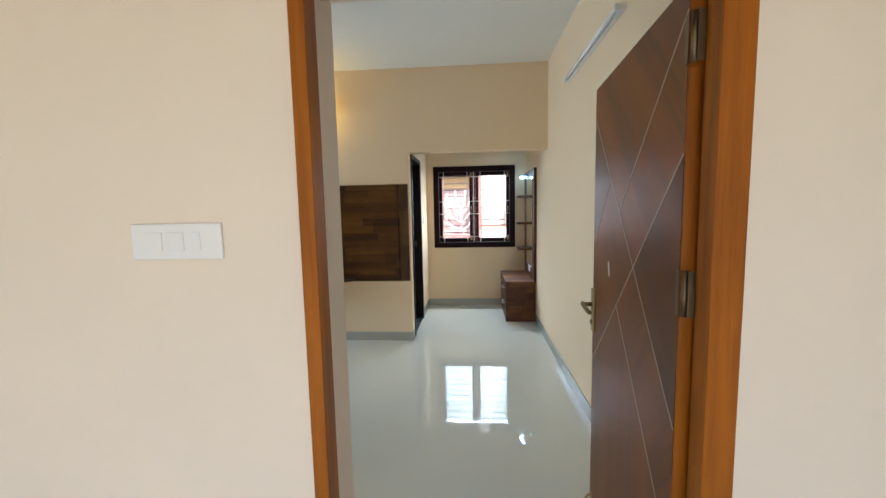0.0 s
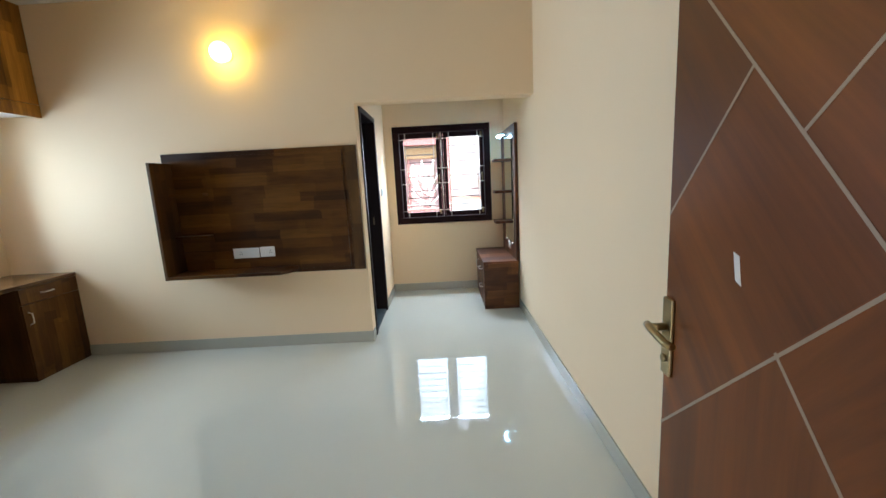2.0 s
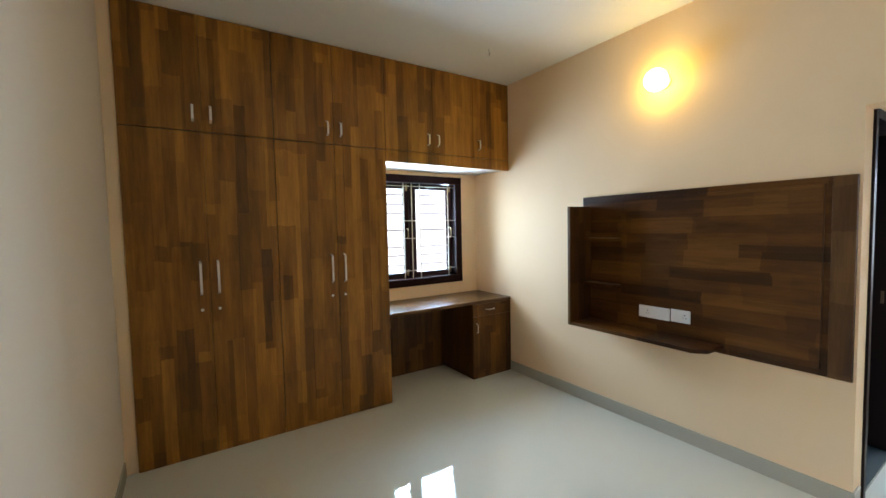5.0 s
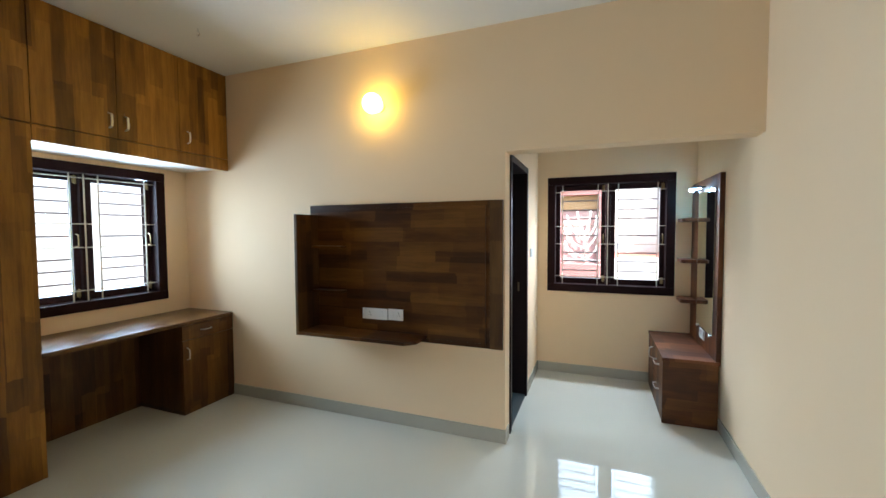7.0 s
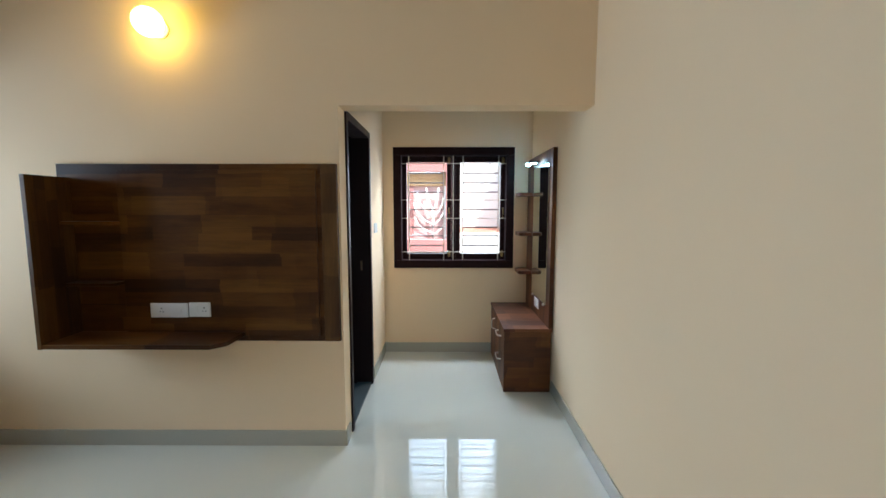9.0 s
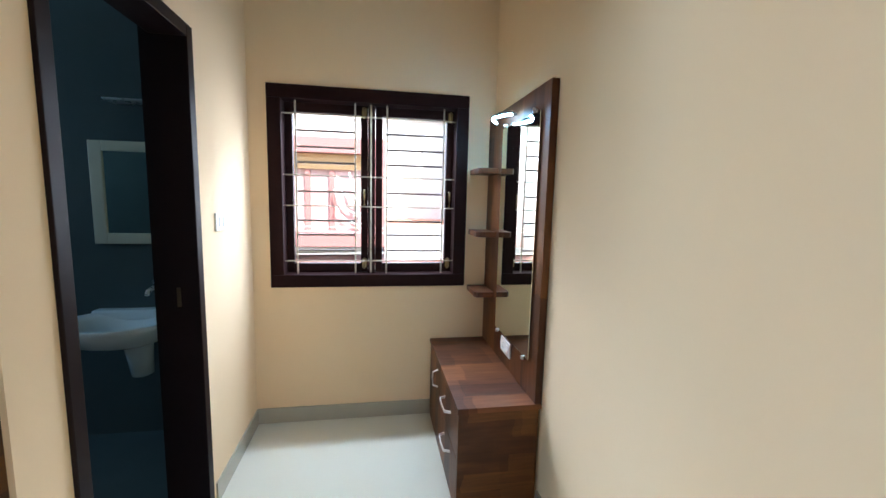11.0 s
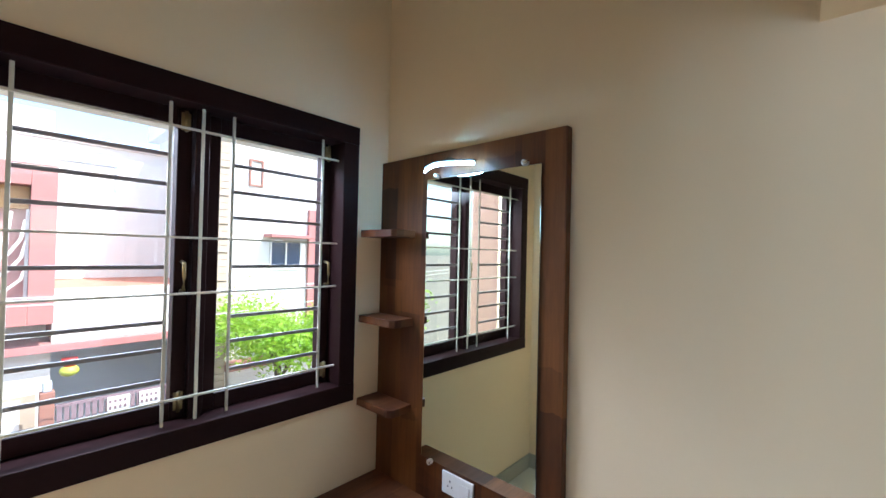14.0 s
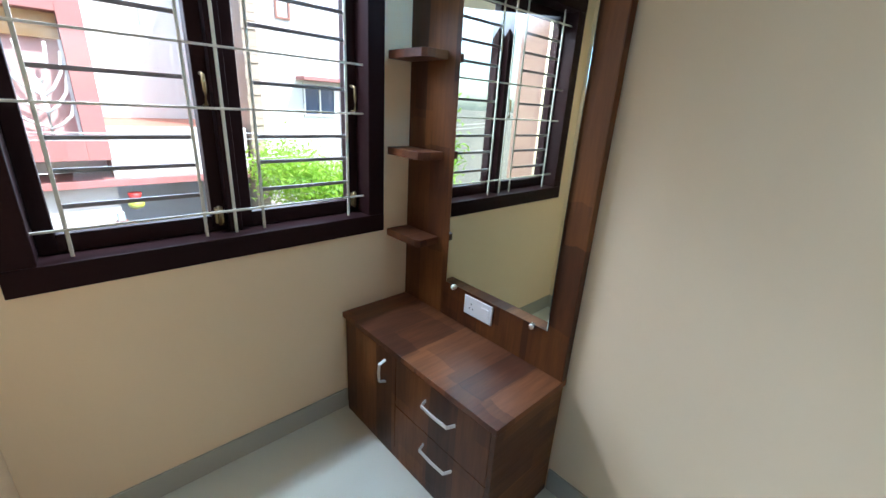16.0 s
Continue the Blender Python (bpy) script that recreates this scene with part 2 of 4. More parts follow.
def solid(name, bm, material, label="", category="", group="", kind="", origin=(0, 0, 0)):
    """One top-level mesh object; bm is in world metres."""
    ob = new(name, mesh_of(name, bm, material, origin))
    ob.location = origin
    tagged(ob, label, category, group, kind)
    return place(ob, origin)


def box(x0, x1, y0, y1, z0, z1, bevel=0.0, bm=None):
    own = bmesh.new()
    bmesh.ops.create_cube(own, size=1.0, matrix=Matrix.Translation(((x0 + x1) / 2, (y0 + y1) / 2, (z0 + z1) / 2)) @ Matrix.Diagonal((abs(x1 - x0), abs(y1 - y0), abs(z1 - z0), 1)))
    if bevel:
        bmesh.ops.bevel(own, geom=own.edges[:], offset=bevel, segments=2, affect="EDGES", profile=0.5)
    if bm is None:
        return own
    return join(bm, own)


def join(bm, other):
    me = bpy.data.meshes.new("tmp")
    other.to_mesh(me)
    other.free()
    bm.from_mesh(me)
    bpy.data.meshes.remove(me)
    return bm


def cyl(a, b, r, seg=12, r2=None, bm=None, smooth=True):
    a, b = Vector(a), Vector(b)
    own = bmesh.new()
    m = Matrix.Translation((a + b) / 2) @ (b - a).to_track_quat("Z", "Y").to_matrix().to_4x4()
    bmesh.ops.create_cone(own, cap_ends=True, segments=seg, radius1=r, radius2=r if r2 is None else r2, depth=(b - a).length, matrix=m)
    for f in own.faces:
        f.smooth = smooth and len(f.verts) == 4
    return own if bm is None else join(bm, own)


def ball(c, r, seg=16, squash=(1, 1, 1), bm=None):
    own = bmesh.new()
    bmesh.ops.create_uvsphere(own, u_segments=seg, v_segments=max(8, seg // 2), radius=r, matrix=Matrix.Translation(c) @ Matrix.Diagonal((*squash, 1)))
    for f in own.faces:
        f.smooth = True
    return own if bm is None else join(bm, own)


def tube(points, r, seg=8, bm=None):
    """A round bar along a line of points."""
    own = bmesh.new()
    pts = [Vector(p) for p in points]
    rings = []
    for i, p in enumerate(pts):
        d = (pts[min(i + 1, len(pts) - 1)] - pts[max(i - 1, 0)]).normalized()
        q = d.to_track_quat("Z", "Y")
        rings.append([own.verts.new(p + q @ Vector((r * math.cos(k * math.tau / seg), r * math.sin(k * math.tau / seg), 0))) for k in range(seg)])
    for a, b in zip(rings, rings[1:]):
        for k in range(seg):
            own.faces.new((a[k], a[(k + 1) % seg], b[(k + 1) % seg], b[k])).smooth = True
    own.faces.new(rings[0][::-1])
    own.faces.new(rings[-1])
    return own if bm is None else join(bm, own)


def ribbon(points, side, wide, thick):
    """A flat bar with softened edges along a line of points; side: the direction of its width."""
    own = bmesh.new()
    pts = [Vector(p) for p in points]
    rings = []
    for i, p in enumerate(pts):
        d = (pts[min(i + 1, len(pts) - 1)] - pts[max(i - 1, 0)]).normalized()
        n = d.cross(side).normalized()
        rings.append([own.verts.new(p + side * a * wide / 2 + n * c * thick / 2) for a, c in ((-1, -0.5), (-0.8, -1), (0.8, -1), (1, -0.5), (1, 0.5), (0.8, 1), (-0.8, 1), (-1, 0.5))])
    for a, b in zip(rings, rings[1:]):
        for k in range(8):
            own.faces.new((a[k], a[(k + 1) % 8], b[(k + 1) % 8], b[k]))
    own.faces.new(rings[0][::-1])
    own.faces.new(rings[-1])
    bmesh.ops.recalc_face_normals(own, faces=own.faces[:])
    return own


def prism(outline, axis, lo, hi, bevel=0.0):
    """A flat outline of (a, b) pairs drawn out along an axis: 0 gives (y, z), 1 gives (x, z), 2 gives (x, y)."""
    own = bmesh.new()

    def at(a, b, h):
        return (h, a, b) if axis == 0 else (a, h, b) if axis == 1 else (a, b, h)

    lower = [own.verts.new(at(a, b, lo)) for a, b in outline]
    upper = [own.verts.new(at(a, b, hi)) for a, b in outline]
    n = len(outline)
    own.faces.new(lower)
    own.faces.new(upper)
    for i in range(n):
        own.faces.new((lower[i], lower[(i + 1) % n], upper[(i + 1) % n], upper[i]))
    bmesh.ops.recalc_face_normals(own, faces=own.faces[:])
    if bevel:
        bmesh.ops.bevel(own, geom=own.edges[:], offset=bevel, segments=2, affect="EDGES", profile=0.5)
    return own


def structure(name, bm, material, label="", category=""):
    return solid(name, bm, material, label, category, kind="structure")


def wall_with_hole(axis, lo, hi, a0, a1, z0, z1, ha0, ha1, hz0, hz1):
    """A wall slab from lo to hi on an axis, a0 to a1 along the other, with a rectangular opening through it."""
    bm = bmesh.new()

    def slab(p0, p1, q0, q1):
        if p1 - p0 > 1e-6 and q1 - q0 > 1e-6:
            if axis == 0:
                box(lo, hi, p0, p1, q0, q1, bm=bm)
            else:
                box(p0, p1, lo, hi, q0, q1, bm=bm)

    slab(a0, ha0, z0, z1)
    slab(ha1, a1, z0, z1)
    slab(ha0, ha1, z0, hz0)
    slab(ha0, ha1, hz1, z1)
    bmesh.ops.remove_doubles(bm, verts=bm.verts[:], dist=1e-5)
    return bm


# ---- structure ----
TOP = 2.97
structure("floor", box(-3.40, 4.15, -7.20, 1.89, -0.15, 0.0), M_FLOOR, "polished pale grey-cream vitrified tile floor, glossy", "floor")
structure("ceiling", box(-3.40, 4.15, -7.20, 1.89, TOP, TOP + 0.15), M_CEIL, "plain white painted ceiling", "ceiling")
structure("wall_tv", box(-3.17, 0.0, 0.0, 0.12, 0, TOP), M_WALL, "cream painted wall behind the wooden panel", "wall")
structure("wall_header", box(0.0, 1.49, 0.0, 0.155, 2.09, TOP), M_WALL, "cream painted beam over the dressing nook opening", "wall")
structure("wall_bath", wall_with_hole(0, -0.12, 0.0, 0.12, 1.667, 0, TOP, 0.16, 0.93, 0.0, 2.09), M_WALL, "cream painted wall with the bathroom doorway", "wall")
structure("wall_right", box(1.49, 1.64, -3.25, 1.667, 0, TOP), M_WALL, "long plain cream painted wall", "wall")
W1 = (0.105, 1.316, 0.885, 2.095)
W2 = (-1.425, -0.215, 0.915, 2.080)
structure("wall_back", wall_with_hole(1, 1.667, 1.89, -3.40, 1.64, 0, TOP, W1[0] + 0.02, W1[1] - 0.02, W1[2] + 0.02, W1[3] - 0.02), M_WALL, "cream painted wall of the nook with a window", "wall")
structure("wall_left", wall_with_hole(0, -3.40, -3.17, -3.25, 0.06, 0, TOP, W2[0] + 0.02, W2[1] - 0.02, W2[2] + 0.02, W2[3] - 0.02), M_WALL, "cream painted wall with a window over the desk", "wall")
structure("wall_door", wall_with_hole(1, -3.47, -3.25, -3.40, 4.15, 0, TOP, 0.3165, 1.245, 0.0, 2.05), M_HALL, "peach-cream painted wall with the bedroom doorway", "wall")
# The vent is assumed and out of view; it holds the fill lamp.
structure("wall_bath_outer", wall_with_hole(0, -3.40, -3.17, 0.06, 1.667, 0, TOP, 0.50, 1.20, 1.75, 2.35), M_BATHTILE, "dark tiled unseen bathroom wall with a high vent opening added for light", "wall")
structure("wall_hall_left", box(-3.40, -3.25, -7.05, -3.47, 0, TOP), M_HALL, "plain peach-cream hall wall", "wall")
structure("wall_hall_right", box(4.0, 4.15, -7.05, -3.47, 0, TOP), M_HALL, "plain peach-cream hall wall", "wall")
# Never in view; the opening is added and sized to light the hall.
structure("wall_hall_back", wall_with_hole(1, -7.20, -7.05, -3.40, 4.15, 0, TOP, -1.0, 2.8, 0.0, 2.35), M_HALL, "plain unseen hall wall with a wide opening added for daylight", "wall")
structure("lower_storey", box(-3.38, 4.13, -7.18, 1.87, -3.3, -0.15), M_HALL, "plain painted lower storey of the house", "wall")

# skirting tiles, proud of the walls
SK = 0.10
for nm, bm in (
    ("baseboard_tv", box(-2.60, 0.0, -0.010, 0.0, 0.0, SK, 0.002)),
    ("baseboard_nook_left", box(0.0, 0.010, 0.985, 1.657, 0.0, SK, 0.002)),
    ("baseboard_nook_corner", box(0.0, 0.010, -0.010, 0.105, 0.0, SK, 0.002)),
    ("baseboard_nook_back", box(0.0, 1.12, 1.657, 1.667, 0.0, SK, 0.002)),
    ("baseboard_right", box(1.480, 1.49, -3.25, 0.742, 0.0, SK, 0.002)),
    ("baseboard_door_wall", box(-2.60, 0.25, -3.25, -3.24, 0.0, SK, 0.002)),
):
    structure(nm, bm, M_SKIRT, "low grey-beige tile skirting", "baseboard")

# bathroom lining in dark tile
structure("wall_bath_tiles_back", box(-3.17, -0.12, 1.655, 1.667, 0, TOP), M_BATHTILE, "dark teal-grey tiled bathroom wall", "wall")
structure("wall_bath_tiles_front", box(-3.17, -0.12, 0.12, 0.132, 0, TOP), M_BATHTILE, "dark teal-grey tiled bathroom wall", "wall")
structure("floor_bath", box(-3.17, -0.123, 0.132, 1.655, 0.0, 0.004), M_BATHTILE, "dark matt bathroom floor tile", "floor")


# ---- windows ----
def window(name, w, axis, plane, inward, label):
    """A framed two-sash window with a bar grille. axis 1: wall along x at y=plane; axis 0: wall along y at x=plane. inward: sign towards the room."""
    a0, a1, z0, z1 = w
    am = (a0 + a1) / 2
    origin = (am, plane, z0) if axis == 1 else (plane, am, z0)
    win = thing(name, origin, label, "window", kind="structure")

    def bx(p0, p1, d0, d1, q0, q1, bevel=0.0):
        e0, e1 = sorted((plane + inward * d0, plane + inward * d1))
        return box(p0, p1, e0, e1, q0, q1, bevel) if axis == 1 else box(e0, e1, p0, p1, q0, q1, bevel)

    def pt(p, d, q):
        return (p, plane + inward * d, q) if axis == 1 else (plane + inward * d, p, q)

    f = 0.078
    part("window_frame", bx(a0, a1, -0.16, 0.012, z1 - f, z1, 0.003), M_DARKWOOD, win, "dark brown painted head of the frame")
    part("window_sill", bx(a0, a1, -0.16, 0.012, z0, z0 + f, 0.003), M_DARKWOOD, win, "dark brown painted sill")
    part("window_frame", bx(a0, a0 + f, -0.16, 0.010, z0 + f, z1 - f, 0.003), M_DARKWOOD, win)
    part("window_frame", bx(a1 - f, a1, -0.16, 0.010, z0 + f, z1 - f, 0.003), M_DARKWOOD, win)
    part("mullion", bx(am - 0.022, am + 0.022, -0.16, -0.055, z0 + f, z1 - f, 0.003), M_DARKWOOD, win)
    st = 0.046
    for s0, s1 in ((a0 + f, am - 0.022), (am + 0.022, a1 - f)):
        sash = part("sash", bx(s0 + 0.002, s0 + st, -0.135, -0.085, z0 + f + 0.002, z1 - f - 0.002, 0.003), M_DARKWOOD, win)
        part("sash_stile", bx(s1 - st, s1 - 0.002, -0.135, -0.085, z0 + f + 0.002, z1 - f - 0.002, 0.003), M_DARKWOOD, sash)
        part("sash_rail", bx(s0 + st, s1 - st, -0.134, -0.086, z0 + f + 0.002, z0 + f + 0.058, 0.003), M_DARKWOOD, sash)
        part("sash_rail", bx(s0 + st, s1 - st, -0.134, -0.086, z1 - f - 0.058, z1 - f - 0.002, 0.003), M_DARKWOOD, sash)
        pane = part("pane", bx(s0 + st - 0.006, s1 - st + 0.006, -0.112, -0.108, z0 + f + 0.052, z1 - f - 0.052), M_GLASS, sash, "clear glass pane")
        pane.visible_shadow = False
        hx = s1 - 0.024
        zc = z0 + 0.56
        part("sash_handle", tube([pt(hx, -0.085, zc - 0.05), pt(hx, -0.055, zc - 0.045), pt(hx, -0.052, zc), pt(hx, -0.055, zc + 0.045), pt(hx, -0.085, zc + 0.05)], 0.006), M_BRASS, sash, "small brass pull")
        for zb in (z0 + f + 0.03, z1 - f - 0.075):
            part("sash_bolt", join(bx(hx - 0.014, hx + 0.014, -0.085, -0.078, zb, zb + 0.06, 0.002), cyl(pt(hx, -0.074, zb - 0.005), pt(hx, -0.074, zb + 0.065), 0.006, 8)), M_BRASS, sash, "small brass bolt")
    # grille
    g = -0.034
    lo, hi = z0 + f - 0.004, z1 - f + 0.004
    for z in (z0 + 0.161, z0 + 0.505, z0 + 0.691, z0 + 1.054):
        part("grille_bar", bx(a0 + f - 0.004, a1 - f + 0.004, g - 0.004, g + 0.004, z - 0.0038, z + 0.0038, 0.0012), M_GRILLE, win)
    for off in (0.152, 0.505, 0.601, 0.700, 1.060):
        p = a0 + off
        part("grille_upright", bx(p - 0.0052, p + 0.0052, g - 0.010, g - 0.004, lo, hi, 0.0015), M_GRILLE, win)
    for s0, s1 in ((0.152, 0.505), (0.700, 1.060)):
        for z in (0.225, 0.325, 0.414, 0.593, 0.770, 0.863, 0.960):
            part("grille_rung", bx(a0 + s0, a0 + s1, g - 0.019, g - 0.0105, z0 + z - 0.0065, z0 + z + 0.0065, 0.0015), M_RUNG, win)
    return win


window("window_1", W1, 1, 1.667, -1, "dark brown framed two-sash window with ivory bar grille")
window("window_2", W2, 0, -3.17, 1, "dark brown framed two-sash window over the desk, ivory bar grille")
structure("window_ledge_1", box(-0.35, 1.75, 1.89, 2.75, 2.18, 2.26, 0.004), M_CEIL, "thin white concrete sunshade outside the window", "sunshade")
structure("window_ledge_2", box(-4.1, -3.40, -1.9, 0.25, 2.36, 2.44, 0.004), M_CEIL, "thin white concrete sunshade outside the window", "sunshade")


# ---- bedroom doorway ----
def veneer(name, angle, light, dark):
    """Veneer on the door's face, its grain turned by an angle."""
    m, t, b = nodes_of(name)
    n = t.nodes.new("ShaderNodeMapping")
    n.inputs["Rotation"].default_value = (radians(angle), 0, 0)
    t.links.new(coords(t), n.inputs["Vector"])
    g1 = noise_of(t, scaled(t, n.outputs[0], (9, 14, 0.9)), 1.6, 8, 0.62)
    g2 = noise_of(t, scaled(t, n.outputs[0], (5, 5.5, 0.5)), 1.0, 3)
    f = calc(t, "ADD", calc(t, "MULTIPLY", g1, 0.5), calc(t, "MULTIPLY", g2, 0.5))
    t.links.new(ramp(t, f, [(0.34, dark), (0.64, light)]), b.inputs["Base Color"])
    t.links.new(calc(t, "MULTIPLY_ADD", g1, 0.18, 0.32), b.inputs["Roughness"])
    b.inputs["Coat Weight"].default_value, b.inputs["Coat Roughness"].default_value = 0.06, 0.25
    b.inputs["Specular IOR Level"].default_value = 0.3
    bump(t, g1, 0.10, 0.001, b)
    return m


V = ((0.235, 0.070, 0.011), (0.092, 0.025, 0.005))
VENEERS = [veneer("veneer_upright", 0, *V), veneer("veneer_rising", 45, *V), veneer("veneer_falling", -38, *V), veneer("veneer_dark", 40, tuple(c * 0.62 for c in V[0]), tuple(c * 0.6 for c in V[1]))]
frame_thing = thing("door_frame", (0.77, -3.42, 0), "varnished orange-brown teak door frame", "door frame", kind="structure")
for nm, bm in (
    ("jamb", prism([(0.293, -3.480), (0.331, -3.480), (0.331, -3.420), (0.3175, -3.420), (0.3175, -3.375), (0.293, -3.375)], 2, 0.0, 2.045, 0.002)),
    ("jamb", prism([(1.215, -3.480), (1.285, -3.480), (1.285, -3.375), (1.227, -3.375), (1.227, -3.420), (1.215, -3.420)], 2, 0.0, 2.045, 0.002)),
    ("head", box(0.331, 1.215, -3.480, -3.375, 1.995, 2.045, 0.002)),
):
    part(nm, bm, M_TEAK, frame_thing)

LEAF = pose(1.192, -3.398, 0, 0, 0, -3.4)
WIDE, TALL, THICK = 0.872, 1.985, 0.034


def on_leaf(bm):
    """Turns a bmesh built with s along x, thickness along y (0 is the inlaid face) and z up onto the open leaf."""
    turn = Matrix(((0, 1, 0, 0), (1, 0, 0, 0), (0, 0, 1, 0), (0, 0, 0, 1)))
    bm.transform(LEAF @ turn)
    bmesh.ops.reverse_faces(bm, faces=bm.faces[:])
    return bm


door = thing("door_1", (1.19, -3.398, 0.008), "open dark brown veneered door with pale diagonal inlay lines", "door", kind="structure")
core = part("leaf", on_leaf(box(0.0, WIDE, 0.0, THICK, 0.008, TALL, 0.0015)), M_TEAK, door, "teak edged door leaf")
PANELS = (
    ("A", 1, [(0.004, 1.92), (0.50, 1.458), (0.868, 1.860), (0.868, 1.981), (0.004, 1.981)]),
    ("B", 1, [(0.004, 1.600), (0.338, 1.285), (0.50, 1.458), (0.004, 1.92)]),
    ("C", 3, [(0.612, 1.580), (0.868, 1.310), (0.868, 1.860)]),
    ("D", 1, [(0.338, 1.285), (0.868, 0.767), (0.868, 1.310), (0.612, 1.580)]),
    ("E", 3, [(0.004, 0.920), (0.338, 1.285), (0.004, 1.600)]),
    ("F", 2, [(0.004, 0.570), (0.514, 1.117), (0.338, 1.285), (0.004, 0.920)]),
    ("G", 0, [(0.004, 0.012), (0.868, 0.012), (0.868, 0.767), (0.514, 1.117), (0.004, 0.570)]),
)
for _, k, outline in PANELS:
    part("veneer_panel", on_leaf(prism(outline, 1, -0.0025, 0.0)), VENEERS[k], door)


def inlay(p, q, w=0.0058):
    p, q = Vector(p), Vector(q)
    n = Vector((-(q - p).y, (q - p).x)).normalized() * w / 2
    part("inlay_line", on_leaf(prism([tuple(p - n), tuple(q - n), tuple(q + n), tuple(p + n)], 1, -0.0034, -0.0022)), M_INLAY, door)


for p, q in (((0.004, 1.60), (0.868, 0.767)), ((0.868, 1.86), (0.338, 1.285)), ((0.004, 1.92), (0.50, 1.458)), ((0.612, 1.58), (0.868, 1.31)), ((0.338, 1.285), (0.004, 0.92)), ((0.514, 1.117), (0.004, 0.57))):
    inlay(p, q)
handle = part("door_handle", on_leaf(box(0.824, 0.866, -0.0125, -0.0025, 0.912, 1.108, 0.003)), M_BRASS, door, "antique brass lever handle on a long plate")
part("lever", on_leaf(join(cyl((0.846, -0.012, 1.036), (0.846, -0.052, 1.036), 0.010, 12), tube([(0.862, -0.050, 1.038), (0.842, -0.054, 1.038), (0.812, -0.052, 1.032), (0.782, -0.046, 1.022), (0.756, -0.040, 1.020)], 0.0095))), M_BRASS, handle)
part("key_cylinder", on_leaf(cyl((0.846, -0.012, 0.955), (0.846, -0.019, 0.955), 0.010, 12)), M_BRASS, handle)
part("sticker", on_leaf(prism([(0.604, 1.203), (0.620, 1.210), (0.630, 1.262), (0.614, 1.256)], 1, -0.0036, -0.0026)), M_PLASTIC, door, "torn scrap of white sticker")
for z in (0.22, 1.214, 1.80):
    hinge = part("hinge", join(cyl((1.196, -3.408, z), (1.196, -3.408, z + 0.11), 0.0065, 10), box(1.198, 1.2145, -3.4205, -3.4185, z, z + 0.11)), M_HINGE, door, "worn tarnished butt hinge")
    part("hinge_leaf", on_leaf(box(0.000, 0.016, -0.0042, -0.0026, z, z + 0.11)), M_HINGE, hinge)
part("door_stopper", on_leaf(tube([(0.838, -0.002, 0.115), (0.838, -0.018, 0.112), (0.842, -0.030, 0.085), (0.846, -0.032, 0.050)], 0.006)), M_BRASS, door, "brass door stop hanging at the foot")
part("stopper_rose", on_leaf(cyl((0.838, -0.002, 0.115), (0.838, -0.008, 0.115), 0.014, 12)), M_BRASS, door)


def switch_plate(name, face, c, width, height, keys, label, sockets=()):
    """A wall plate. face: 'y-' looks to -y, 'x-' to -x, 'x+' to +x. c: its centre on the wall."""
    cx, cy, cz = c
    ob = thing(name, c, label, "switch plate" if keys else "socket")

    def bx(u0, u1, d0, d1, w0, w1, bevel=0.0):
        if face == "y-":
            return box(cx + u0, cx + u1, cy - d1, cy - d0, cz + w0, cz + w1, bevel)
        if face == "x-":
            return box(cx - d1, cx - d0, cy - u1, cy - u0, cz + w0, cz + w1, bevel)
        return box(cx + d0, cx + d1, cy + u0, cy + u1, cz + w0, cz + w1, bevel)

    part("plate", bx(-width / 2, width / 2, 0, 0.010, -height / 2, height / 2, 0.003), M_PLASTIC, ob)
    for u, w in keys:
        part("rocker", bx(u - w / 2, u + w / 2, 0.009, 0.0135, -height * 0.26, height * 0.26, 0.0012), M_PLASTIC, ob)
    for u, w in sockets:
        part("pin_hole", bx(u - w, u + w, 0.0095, 0.0104, 0.008, 0.015), M_HOLE, ob)
        part("pin_hole", bx(u - 0.012, u - 0.007, 0.0095, 0.0104, -0.012, -0.005), M_HOLE, ob)
        part("pin_hole", bx(u + 0.007, u + 0.012, 0.0095, 0.0104, -0.012, -0.005), M_HOLE, ob)
    return ob


switch_plate("switch_plate", "y-", (-0.014, -3.47, 1.418), 0.228, 0.086, ((-0.055, 0.042), (0.0, 0.042), (0.052, 0.022)), "white plastic switch plate on the hall wall")

# ---- wardrobe and loft along the left wall ----
FX = -2.600


def bar_handle(parent, x, y, z0, z1, axis="z", out=1, r=0.0095, reach=0.030):
    """A flat silver bow handle on a front that looks along x."""
    o = out * reach
    side = Vector((0, 1, 0)) if axis == "z" else Vector((0, 0, 1))
    if axis == "z":
        pts = [(x, y, z0), (x + o, y, z0 + 0.012), (x + o * 1.1, y, (z0 + z1) / 2), (x + o, y, z1 - 0.012), (x, y, z1)]
    else:
        pts = [(x, z0, y), (x + o, z0 + 0.012, y), (x + o * 1.1, (z0 + z1) / 2, y), (x + o, z1 - 0.012, y), (x, z1, y)]
    part("handle", ribbon(pts, side, r * 1.6, 0.006), M_SATIN, parent, "flat satin silver bow handle")


